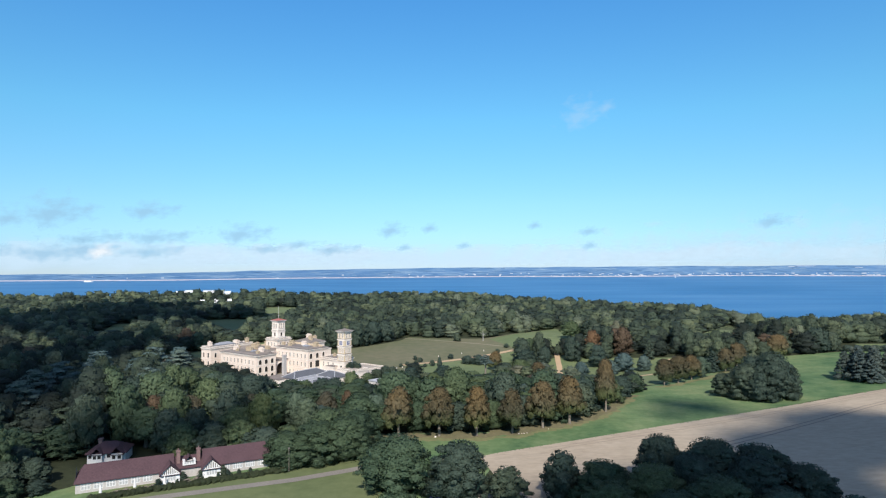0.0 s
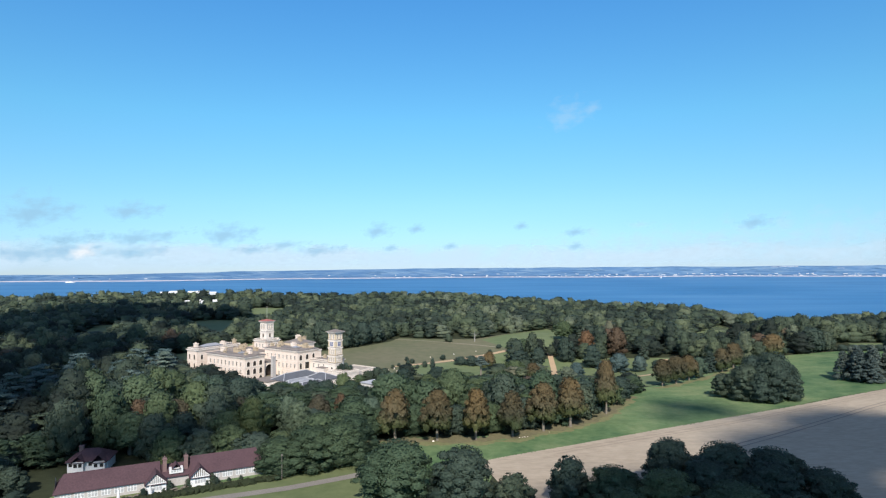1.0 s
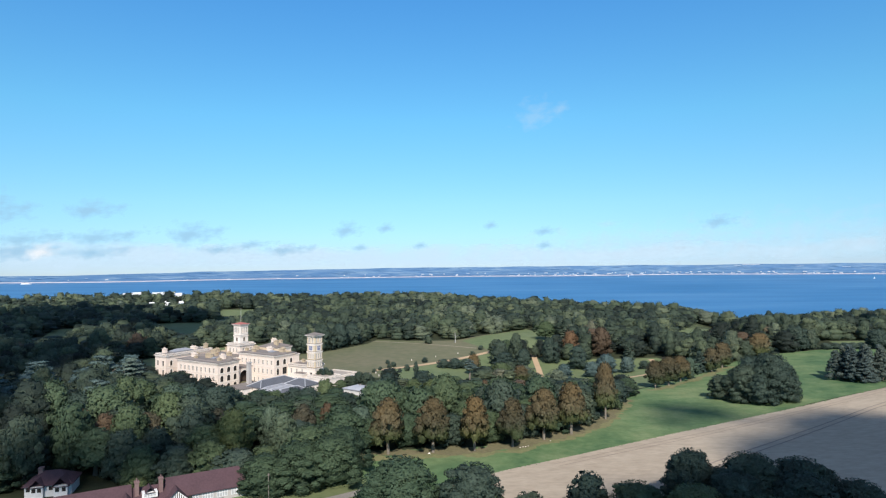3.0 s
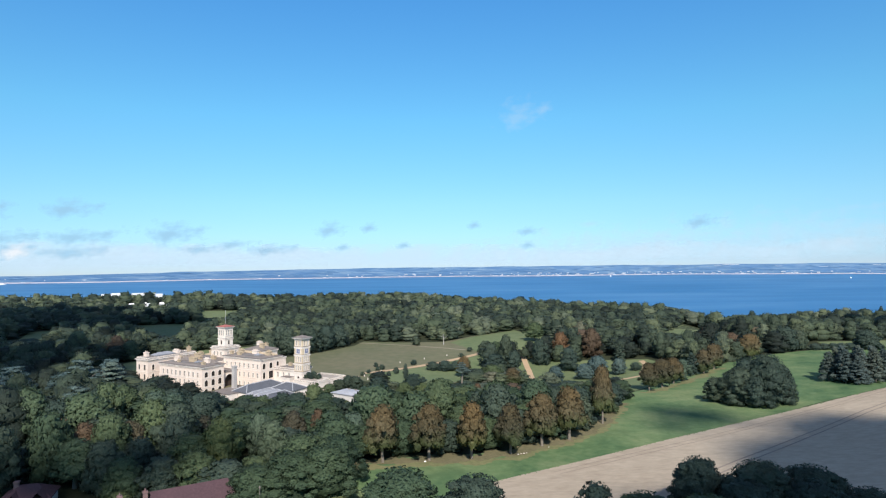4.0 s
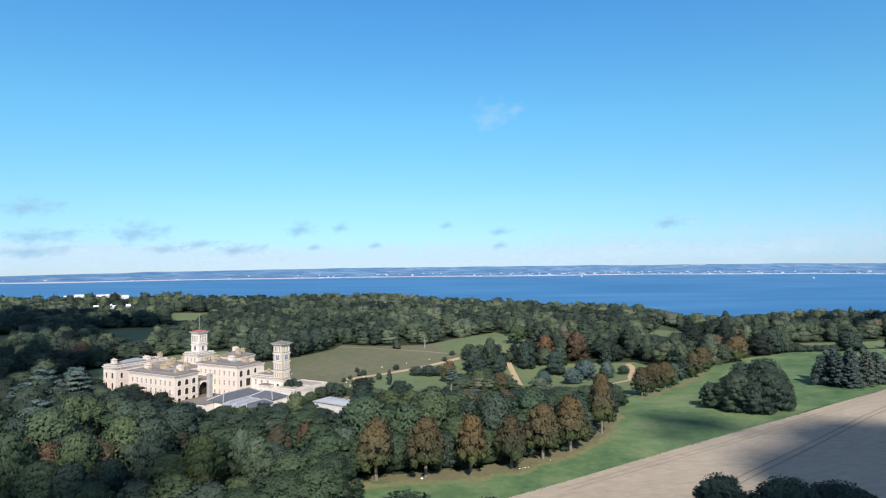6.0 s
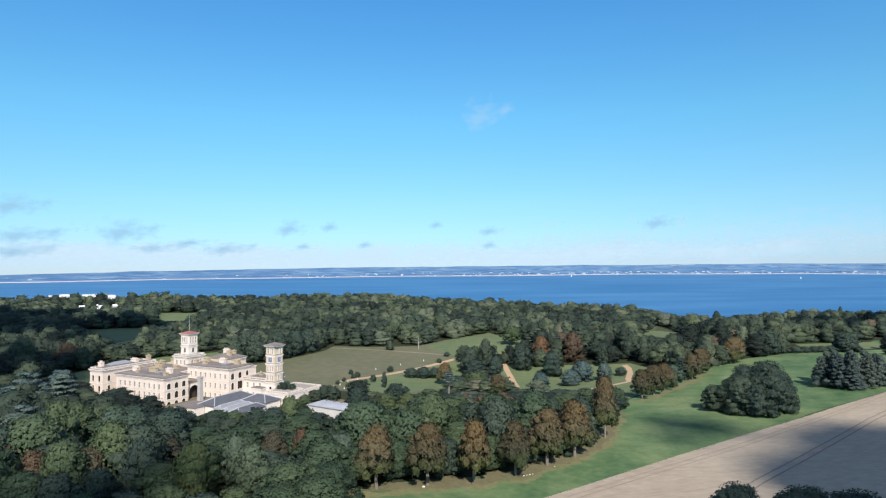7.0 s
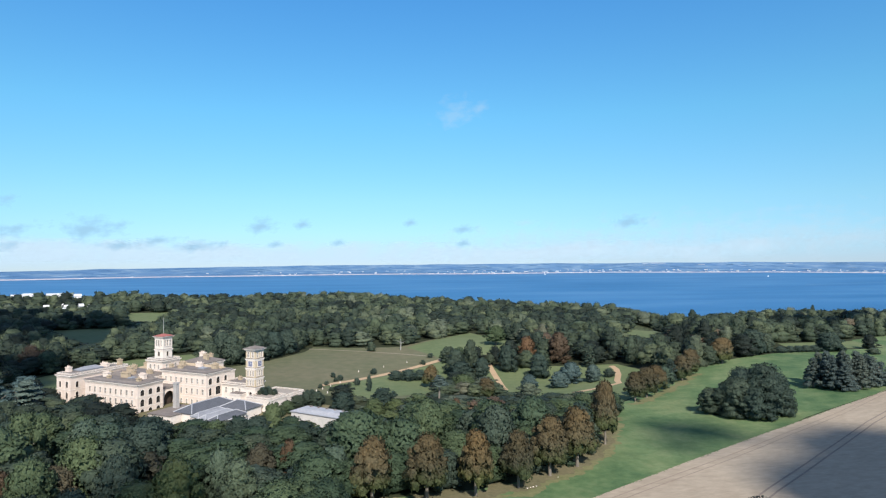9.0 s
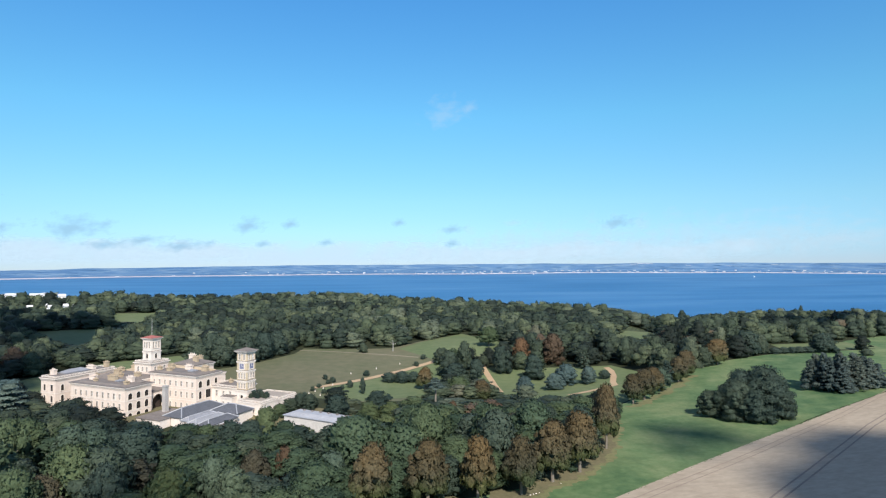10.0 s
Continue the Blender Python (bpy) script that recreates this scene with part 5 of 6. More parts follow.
def block(u0, u1, v0, v1, z0, z1, front=(), right=(), mat=None, roof=None, over=0.55, parapet=0.0, bands=(), parent=None, back=(), left=()):
    """A wing: walls with their windows, string courses, cornice and flat roof. front and right: rows of (columns, width, sill, head, arched)."""
    par = parent or house
    mat = mat or STONE
    ms = Mesh()
    sides = (((u0, v0), (u1, v0), front), ((u1, v0), (u1, v1), right), ((u1, v1), (u0, v1), back), ((u0, v1), (u0, v0), left))
    for a, b, rows in sides:
        holes = []
        av, bv = Vector(a), Vector(b)
        d = (bv - av).normalized()
        for cols, w, s, h, arch in rows:
            for c in cols:
                holes.append((c - w / 2, c + w / 2, s, h))
                q = av + d * c
                m_ = Matrix.Translation((q.x, q.y, s)) @ Matrix.Rotation(math.atan2(d.y, d.x), 4, "Z")
                hang_window(par, m_, w, h - s, arch)
        wall_side(ms, a, b, z0, z1, holes)
    part("wall", ms, mat, par)
    if over:
        cm = Mesh()
        cm.box(u0 - over * 0.5, u1 + over * 0.5, v0 - over * 0.5, v1 + over * 0.5, z1 - 0.5, z1 - 0.22)
        cm.box(u0 - over, u1 + over, v0 - over, v1 + over, z1 - 0.22, z1 + 0.12)
        n_ = int((u1 - u0) / 0.9)
        for i in range(n_):
            x = u0 + (i + 0.5) * (u1 - u0) / n_
            cm.box(x - 0.14, x + 0.14, v0 - over * 0.9, v0, z1 - 0.75, z1 - 0.5)
        n_ = int((v1 - v0) / 0.9)
        for i in range(n_):
            y_ = v0 + (i + 0.5) * (v1 - v0) / n_
            cm.box(u1, u1 + over * 0.9, y_ - 0.14, y_ + 0.14, z1 - 0.75, z1 - 0.5)
        part("cornice", cm, PALE, par)
    for z in bands:
        bm_ = Mesh()
        e = 0.12
        bm_.box(u0 - e, u1 + e, v0 - e, v0 - 0.003, z, z + 0.35).box(u1 + 0.003, u1 + e, v0 - e, v1 + e, z, z + 0.35)
        part("string_course", bm_, PALE, par)
    rm = Mesh()
    e_ = over + 0.06 if over > 0.5 and not parapet else over - 0.25
    rm.box(u0 - e_, u1 + e_, v0 - e_, v1 + e_, z1 + 0.1, z1 + 0.34)
    if u1 - u0 > 3:
        rm.box(u0 + 1.2, u1 - 1.2, v0 + 1.2, v1 - 1.2, z1 + 0.2, z1 + 0.75, 0.9)
    part("roof", rm, roof or LEAD, par)
    if parapet:
        pm = Mesh()
        for x0, x1, y0, y1 in ((u0, u1, v0, v0 + 0.3), (u0, u1, v1 - 0.3, v1), (u0, u0 + 0.3, v0 + 0.3, v1 - 0.3), (u1 - 0.3, u1, v0 + 0.3, v1 - 0.3)):
            pm.box(x0, x1, y0, y1, z1 + 0.2, z1 + 0.35).box(x0, x1, y0, y1, z1 + parapet - 0.15, z1 + parapet)
            long_u = (x1 - x0) > (y1 - y0)
            n_ = max(2, int(max(x1 - x0, y1 - y0) / 0.7))
            for i in range(n_ + 1):
                k = i / n_
                cx, cy = (x0 + 0.15 + k * (x1 - x0 - 0.3), y0 + 0.15) if long_u else (x0 + 0.15, y0 + 0.15 + k * (y1 - y0 - 0.3))
                pm.box(cx - 0.11, cx + 0.11, cy - 0.11, cy + 0.11, z1 + 0.35, z1 + parapet - 0.15)
        part("balustrade", pm, PALE, par)


def cols(a, b, k):
    return [a + (b - a) * (i + 0.5) / k for i in range(k)]


def chimney(u, v, z0, w, d, h, mat=None):
    ms = Mesh()
    ms.box(u - w / 2, u + w / 2, v - d / 2, v + d / 2, z0, z0 + h)
    ms.box(u - w / 2 - 0.18, u + w / 2 + 0.18, v - d / 2 - 0.18, v + d / 2 + 0.18, z0 + h, z0 + h + 0.3)
    k = max(2, int(w / 0.7))
    for i in range(k):
        x = u - w / 2 + (i + 0.5) * w / k
        ms.tube((x, v, z0 + h + 0.3), (x, v, z0 + h + 0.95), 0.17, 0.13, 8)
    part("chimney", ms, mat or STONE, house)


# main block, three storeys
block(-26, 0, 0, 14, 0, 15,
      [(cols(1, 25.5, 8), 1.1, 10.4, 12.5, False), (cols(1, 25.5, 8), 1.1, 5.9, 8.2, False), (cols(1, 25.5, 8), 1.1, 1.2, 3.7, True)],
      [((2.3, 6.8), 2.1, 10.0, 12.8, True), ((11.3,), 1.7, 10.0, 12.8, True), ((2.3,), 1.7, 5.4, 8.6, True), ((6.8,), 3.0, 5.2, 8.7, False), ((11.3,), 1.7, 5.4, 8.6, True), ((2.6, 7, 11.4), 1.9, 1.1, 3.9, True)], bands=(4.7, 9.3))
# front wing
block(-45, -14, -22.5, -10, 0, 13.3,
      [(cols(1.5, 29.5, 9), 1.15, 8.6, 10.8, False), (cols(1.5, 29.5, 9), 1.15, 4.6, 7.0, False), (cols(1.5, 29.5, 9), 1.15, 0.8, 3.0, False)],
      [((2.3, 6.2, 10.1), 2.0, 8.5, 11.0, True), ((2.3, 6.2, 10.1), 2.0, 4.3, 7.2, True), ((2.3, 6.2, 10.1), 2.0, 0.5, 3.2, True)], bands=(3.7, 7.9))
# wing at the far side of the court
block(-61, -52, -24, 4, 0, 14.4,
      [((2.2, 6.6), 1.4, 9.2, 11.8, False), ((2.2, 6.6), 1.4, 4.6, 7.4, True)],
      [((3, 8, 13, 18, 23), 1.4, 9.2, 11.8, True), ((3, 8, 13, 18, 23), 1.4, 4.6, 7.4, True)], bands=(8.2,), parapet=0.95)
# court ranges behind
block(-52, -26, -6, 14, 0, 12.6, right=[((3, 6), 1.2, 8.6, 10.8, False)], over=0.4)
gate = Mesh()
wall_side(gate, (-16, -9.9), (-16, -0.1), 0, 8.8, [(2.2, 7.6, 0.2, 7.6)], 0.6)
for i in range(10):
    b0, b1 = math.pi * i / 10, math.pi * (i + 1) / 10
    y0_, z0_, y1_, z1_ = -5 + 2.7 * math.cos(b0), 4.9 + 2.7 * math.sin(b0), -5 + 2.7 * math.cos(b1), 4.9 + 2.7 * math.sin(b1)
    gate.quad((-16, y0_, z0_), (-16, y0_, 7.6), (-16, y1_, 7.6), (-16, y1_, z1_)).quad((-16, y0_, z0_), (-16, y1_, z1_), (-16.6, y1_, z1_), (-16.6, y0_, z0_))
gate.box(-25.9, -25.6, -9.9, -0.1, 0, 8.8)
part("gateway_wall", gate, STONE, house)
# dark sheet added inside the gateway so that the passage looks shaded
part("passage_shade", Mesh().box(-18.3, -18.1, -8.2, -1.8, 0, 8.6), TIMBER, house, "dark sheet standing for shade in the gateway")
part("gateway_roof", Mesh().box(-25.9, -15.7, -9.9, -0.1, 8.8, 9.2), LEAD, house)
# pavilion behind with its roof lights
block(-31, -18, 17, 29, 0, 15.4, over=0.56)
part("roof", Mesh().hip(-31.4, -17.6, 16.6, 29.4, 15.9, 18.0), LEAD, house)
block(-26, 0, 14, 17, 0, 14.2, over=0.3)
# link to the clock tower and the terrace
block(0, 14, 9, 20, 0, 9.6, [((2.5, 6.2, 9.9), 1.2, 5.6, 8.0, False), ((2.5, 6.2, 9.9), 1.2, 1.2, 3.8, True)], parapet=0.9, mat=PALE)
block(13.9, 19.1, 8.4, 13.6, 0, 9.0, [((2.6,), 1.5, 4.8, 7.2, True)], [((1.4, 3.8), 1.2, 4.8, 7.4, True)], over=0.3, mat=PALE)
block(8, 14, 5.2, 9, 0, 6.4, [((1.6, 4.2), 1.1, 2.2, 4.6, False)], over=0.3, mat=PALE)
block(14, 29.5, 13.6, 28, 0, 4.8, (), [((3, 7, 11), 1.5, 0.6, 3.4, True)], over=0.3, parapet=0.9, mat=PALE, roof=PAVING)
block(19.1, 31, 3.0, 13.6, 0, 5.9, (), (), over=0.3, parapet=0.9, mat=PALE, roof=PAVING)


def tower(u, v, w, tiers, roof_z, roof_mat, wall_mat, over):
    """A belvedere: stacked tiers with arched openings, deep eaves and a low pyramid roof."""
    for z0, z1, rows in tiers:
        h = w / 2
        block(u - h, u + h, v - h, v + h, z0, z1, rows, rows, wall_mat, over=0.28, back=rows, left=rows)
    em = Mesh()
    h = w / 2 + over
    z1 = tiers[-1][1] + 0.2
    em.box(u - h, u + h, v - h, v + h, z1, z1 + 0.3)
    for i in range(9):
        x = -w / 2 + w * i / 8
        em.box(u + x - 0.1, u + x + 0.1, v - h + 0.1, v + h - 0.1, z1 - 0.3, z1)
        em.box(u - h + 0.1, u + h - 0.1, v + x - 0.1, v + x + 0.1, z1 - 0.3, z1 - 0.004)
    part("eaves", em, PALE, house)
    hh = h + 0.15
    rm = Mesh()
    rm.add([(u - hh, v - hh, z1 + 0.3), (u + hh, v - hh, z1 + 0.3), (u + hh, v + hh, z1 + 0.3), (u - hh, v + hh, z1 + 0.3), (u, v, roof_z)],
           [(0, 1, 4), (1, 2, 4), (2, 3, 4), (3, 0, 4), (3, 2, 1, 0)])
    part("tower_roof", rm, roof_mat, house)


c3 = (1.15, 2.6, 4.05)
block(-39.4, -29.6, 3.6, 13.4, 0, 18.0, [((2.4, 4.9, 7.4), 1.2, 14.2, 16.4, True)], [((2.4, 4.9, 7.4), 1.2, 14.2, 16.4, True)], parapet=0.9)
tower(-34.5, 8.5, 5.2, [(18.0, 22.6, [((2.6,), 1.3, 19.6, 21.8, True)]), (22.6, 28.2, [(c3, 0.95, 24.2, 27.0, True)])], 29.7, REDROOF, PALE, 0.75)
d2 = (1.45, 3.75)
tower(16.5, 11.0, 5.2, [(9.0, 13.0, [((1.2, 2.6, 4.0), 0.8, 10.0, 12.2, True)]), (13.0, 17.2, [((1.2, 2.6, 4.0), 0.8, 14.0, 16.3, True)]), (17.2, 21.0, []), (21.0, 25.0, [(d2, 1.1, 21.8, 24.2, True)])], 26.7, LEAD, OCHRE, 0.9)
for m_ in (Matrix.Translation((16.5, 8.36, 19.1)), Matrix.Translation((19.14, 11.0, 19.1)) @ Matrix.Rotation(radians(90), 4, "Z")):
    cm = Mesh()
    cm.box(-1.1, 1.1, -0.1, 0.0, -1.1, 1.1)
    dial = part("clock_face", cm, CLOCKBLUE, house, "square blue clock dial", m_)
    rim = Mesh()
    rim.box(-1.45, 1.45, -0.16, 0.0, 1.11, 1.45).box(-1.45, 1.45, -0.16, 0.0, -1.45, -1.11).box(-1.45, -1.11, -0.16, 0.0, -1.11, 1.11).box(1.11, 1.45, -0.16, 0.0, -1.11, 1.11)
    part("dial_frame", rim, PALE, dial)
    hm = Mesh()
    hm.box(-0.05, 0.05, -0.15, -0.1, 0, 1.0).box(0, 0.7, -0.15, -0.1, -0.05, 0.05)
    part("pointer", hm, WHITE, dial)
fl = Mesh()
fl.tube((-34.5, 8.5, 29.9), (-34.5, 8.5, 37), 0.06, 0.04, 8)
part("flagpole", fl, WHITE, house)
fl = Mesh()
fl.tube((16.5, 11, 26.6), (16.5, 11, 28.6), 0.08, 0.04, 8)
part("finial", fl, LEAD, house)
# roof clutter
for u, v, z, w, d, h in [(-39, -17, 13.4, 3.0, 1.4, 2.2), (-30, -15, 13.4, 4.2, 1.6, 2.4), (-20.5, -14.5, 13.4, 3.0, 1.5, 2.4), (-22, 8, 15.1, 3.0, 1.4, 2.2), (-13, 9, 15.1, 3.2, 1.4, 2.2), (-3.5, 8.5, 15.1, 2.6, 1.5, 2.3),
                         (-59, -20, 14.5, 2.2, 1.6, 2.4), (-57, -4, 14.5, 4.0, 1.5, 1.8), (-55, 2, 14.5, 1.8, 1.6, 2.8), (-27, 25, 16.4, 3.0, 1.5, 2.6), (-21, 21, 16.4, 2.4, 1.4, 2.4), (-43, -2, 12.7, 3.4, 1.5, 2.4), (-31, -2, 12.7, 2.6, 1.5, 2.0)]:
    chimney(u, v, z, w, d, h, TAN if rs.random() > 0.3 else STONE)
for u, v, z, a, b in [(-57, -12, 14.5, 5, 11), (-25, -16, 13.4, 2.4, 2.4), (-8, 6, 15.1, 3.4, 2.6)]:
    sk = Mesh()
    sk.box(u - a / 2, u + a / 2, v - b / 2, v + b / 2, z + 0.55, z + 0.95).hip(u - a / 2 - 0.1, u + a / 2 + 0.1, v - b / 2 - 0.1, v + b / 2 + 0.1, z + 1.1, z + 1.1 + 0.22 * min(a, b), along="y" if b > a else "x", thick=0.15)
    part("roof_light", sk, PALELEAD, house)

for u, v, z, w, d, h in [(-42, -13, 13.6, 1.6, 1.2, 1.5), (-35, -19, 13.6, 1.4, 1.2, 1.2), (-17.5, -19, 13.6, 1.5, 1.5, 1.4), (-18, 3, 15.3, 2.0, 1.3, 1.6), (-6, 11.5, 15.3, 2.4, 1.3, 1.8), (-24, 3.5, 15.3, 1.8, 1.3, 1.6),
                         (-48, 4, 12.8, 2.6, 1.4, 2.0), (-38, -4.5, 12.8, 1.8, 1.3, 1.5), (-47, 10, 12.8, 2.2, 1.4, 2.2), (-24, 27, 16.4, 2.0, 1.2, 1.8), (5, 15, 9.8, 1.6, 1.2, 1.6)]:
    chimney(u, v, z, w, d, h, TAN)
for u0, u1, v0, v1, z in [(-24.5, -1.5, 10, 13, 15.3), (-43.5, -15.5, -14, -11.5, 13.6), (-50, -28, 6, 12, 12.8)]:
    part("roof_ridge", Mesh().hip(u0, u1, v0, v1, z + 0.5, z + 1.3), TAN if v0 > 5 else LEAD, house)

# dark shrubs in a bed on the terrace
for u, v, s_ in ((20.6, 11, 1.7), (22.2, 9.6, 1.9), (23.6, 11.4, 2.1), (25.4, 10.2, 1.8), (26.8, 11.6, 1.6), (24.6, 8.4, 1.5), (21.4, 8.2, 1.3), (27.8, 9.6, 1.2)):
    q = HOUSE @ Vector((u, v, 6.2))
    ob = thing("shrub", Matrix.Translation(q) @ Matrix.Diagonal((s_, s_, s_ * 0.9, 1)), "dark evergreen shrub planted on the terrace", "shrub", "terrace shrubs")
    part("stem", TRUNKS[0], None, ob)
    part("crown", mesh_of("crown", *SHAPES["dome"][0], LEAF["dark"]), None, ob)

# dark carriage arch between the wings
wd, ht = 2.7, 7.6
rimm = Mesh()
for i in range(10):
    b0, b1 = math.pi * i / 10, math.pi * (i + 1) / 10
    q = [(-15.94, -5 + (wd + k) * math.cos(b), ht - wd + (wd + k) * math.sin(b)) for k, b in ((0, b0), (0.4, b0), (0.4, b1), (0, b1))]
    rimm.quad(*q)
part("arch_surround", rimm, PALE, house)

# service court, lower, with slate roofs
service = thing("service_building", HOUSE, "low service court with blue slate hipped roofs", "building")


def slate_range(u0, u1, v0, v1, eave, ridge, along, mat=None, roof=None):
    wm = Mesh()
    wm.box(u0 + 0.4, u1 - 0.4, v0 + 0.4, v1 - 0.4, -4.5, eave - 0.1)
    part("wall", wm, mat or PALE, service)
    part("roof", Mesh().hip(u0, u1, v0, v1, eave, ridge, along=along), roof or SLATE, service)
    hm_ = Mesh()
    if along == "y":
        c, half = (u0 + u1) / 2, (u1 - u0) / 2
        hm_.tube((c, v0 + half, ridge + 0.04), (c, v1 - half, ridge + 0.04), 0.24, 0.24, 6)
        for x, y_, y2 in ((u0, v0, v0 + half), (u1, v0, v0 + half), (u0, v1, v1 - half), (u1, v1, v1 - half)):
            hm_.tube((x, y_, eave + 0.04), (c, y2, ridge + 0.04), 0.22, 0.22, 6)
    else:
        c, half = (v0 + v1) / 2, (v1 - v0) / 2
        hm_.tube((u0 + half, c, ridge + 0.04), (u1 - half, c, ridge + 0.04), 0.24, 0.24, 6)
        for y_, x, x2 in ((v0, u0, u0 + half), (v1, u0, u0 + half), (v0, u1, u1 - half), (v1, u1, u1 - half)):
            hm_.tube((x, y_, eave + 0.04), (x2, c, ridge + 0.04), 0.22, 0.22, 6)
    part("ridge", hm_, BRIGHTLEAD, service)


slate_range(5, 14.5, -22, 2, 4.4, 6.8, "y")
slate_range(14.6, 28.5, -8, 2, 4.2, 6.5, "x")
slate_range(14.6, 19.0, -23, -8.2, 3.8, 5.0, "y", roof=PALELEAD)
slate_range(19.1, 23.6, -24, -8.2, 3.6, 4.8, "y", roof=PALELEAD)
slate_range(23.7, 29.5, -24, -8.2, 3.4, 5.0, "y")
slate_range(31, 46, -26, -17, 3.2, 5.2, "x", roof=LEAD)
fm = Mesh()
fm.box(-3, 9, -27, -22.1, -4.5, 4.0)
fm.box(-3, 5.9, -22.1, -11, -4.5, 4.0)
part("wall", fm, PALE, service)
part("flat_roof", Mesh().box(-3.3, 9.2, -27.3, -22.0, 4.0, 4.3).box(-3.3, 6.0, -21.9, -10.8, 4.0, 4.3), LEAD, service)
pm = Mesh()
pm.box(-0.9, 0.9, -16.9, -15.1, 4.2, 13.8, 0.1).box(-0.98, 0.98, -16.98, -15.02, 13.8, 14.4)
part("boiler_chimney", pm, COTSTONE, service)

# long low building with a lead roof
low = thing("outbuilding", Matrix.Translation((-39.1, 326, -1.0)) @ Matrix.Rotation(radians(-40.8), 4, "Z"), "long low pale outbuilding with a flat lead roof", "building")
ms = Mesh()
wall_side(ms, (0, 0), (32, 0), -5.0, 3.7, [])
wall_side(ms, (32, 0), (32, 9.6), -5.0, 3.7, [])
wall_side(ms, (32, 9.6), (0, 9.6), -5.0, 3.7, [])
wall_side(ms, (0, 9.6), (0, 0), -5.0, 3.7, [])
part("wall", ms, WEATHERED, low)
part("roof", Mesh().box(-0.4, 32.4, -0.4, 10, 3.7, 3.95).box(0.6, 31.4, 0.6, 9, 3.95, 4.7, 2.4), BRIGHTLEAD, low)
for i in range(6):
    part("roof_vent", Mesh().box(4 + i * 4, 4.9 + i * 4, 6.2, 7.0, 4.3, 5.1), LEAD, low)

# ---- cottages ----
COT = Matrix.Translation((-94.5, 174.8, 3.9)) @ Matrix.Rotation(radians(26.1), 4, "Z")
cot = thing("cottage_row", COT, "long white cottage row with plum tiled roofs", "cottages")


def gable_x(x0, x1, y0, y1, eave, ridge, hip0=0.0, hip1=0.0, walls=True):
    if walls:
        ms = Mesh()
        ms.box(x0 + 0.35, x1 - 0.35, y0 + 0.5, y1 - 0.5, -0.3, eave)
        yc = (y0 + y1) / 2
        for x in (x0 + 0.35, x1 - 0.35):
            ms.add([(x, y0 + 0.5, eave), (x, y1 - 0.5, eave), (x, yc, ridge - 0.4)], [(0, 1, 2)])
        part("wall", ms, COTSTONE, cot)
    part("roof", Mesh().hip(x0, x1, y0, y1, eave - 0.2, ridge, hip0, hip1, "x", 0.22), TILE, cot)


def frame_ring(w, h, edge, deep):
    """A rectangular frame round an opening w by h."""
    ms = Mesh()
    inner = [(-w / 2, 0), (w / 2, 0), (w / 2, h), (-w / 2, h)]
    outer = [(-w / 2 - edge, -edge), (w / 2 + edge, -edge), (w / 2 + edge, h + edge), (-w / 2 - edge, h + edge)]
    ms.v = [(a, -deep, b) for a, b in inner] + [(a, -deep, b) for a, b in outer] + [(a, 0, b) for a, b in inner] + [(a, 0, b) for a, b in outer]
    for i in range(4):
        j = (i + 1) % 4
        ms.f += [(i, 4 + i, 4 + j, j), (4 + i, 12 + i, 12 + j, 4 + j), (i, j, 8 + j, 8 + i)]
    return ms


def sash(x, y, z, w, h):
    """A white casement: a frame, its glazing bars and the pane."""
    wn_ = part("window", frame_ring(w, h, 0.1, 0.07), WHITE, cot, "", Matrix.Translation((x, y, z)))
    k = max(1, round(w / 0.6))
    for i in range(1, k):
        part("glazing_bar", Mesh().box(-0.08, 0.08, -0.06, 0, 0, h), WHITE, wn_, "", Matrix.Translation((-w / 2 + w * i / k, 0, 0)))
    part("transom", Mesh().box(-w / 2, w / 2, -0.05, 0, h * 0.6, h * 0.6 + 0.1), WHITE, wn_)
    part("pane", Mesh().box(-w / 2, w / 2, -0.02, 0.03, 0.0, h), CURTAIN, wn_)


gable_x(-1.0, 22, -4.1, 4.1, 3.0, 6.2, 0.5, 0.0)
gable_x(29, 47, -4.1, 4.1, 3.0, 6.4, 0.0, 0.3)
gable_x(21.5, 29.5, -3.2, 3.6, 3.0, 5.2)
for gx, gy in ((20.8, -6.0), (31.0, -5.6)):
    ms = Mesh()
    w = 2.6
    ms.box(gx - w + 0.3, gx + w - 0.3, gy, -3.4, -0.3, 2.6)
    part("wall", ms, WHITE, cot)
    ms = Mesh()
    part("gable", Mesh().add([(gx - w + 0.3, gy, 2.6), (gx + w - 0.3, gy, 2.6), (gx, gy, 4.7)], [(0, 1, 2)]), WHITE, cot)
    for i in range(-4, 5):
        x = gx + i * 0.45
        ms.box(x - 0.09, x + 0.09, gy - 0.06, gy, 2.6, 4.6 - abs(i) * 0.45)
    part("gable_boards", ms, TIMBER, cot, "dark timbered gable")
    part("roof", Mesh().hip(gx - w, gx + w, gy - 0.5, 0.0, 2.5, 5.0, 0.0, 0.0, "y", 0.2), TILE, cot)
    sash(gx, gy, 0.9, 2.6, 1.3)
for x in (1.6, 4.4, 7.2, 10.0, 12.8, 15.6):
    sash(x, -3.6, 0.95, 1.9, 1.3)
for x in (34.6, 37.9, 41.2, 44.5):
    sash(x, -3.6, 1.0, 2.3, 1.4)
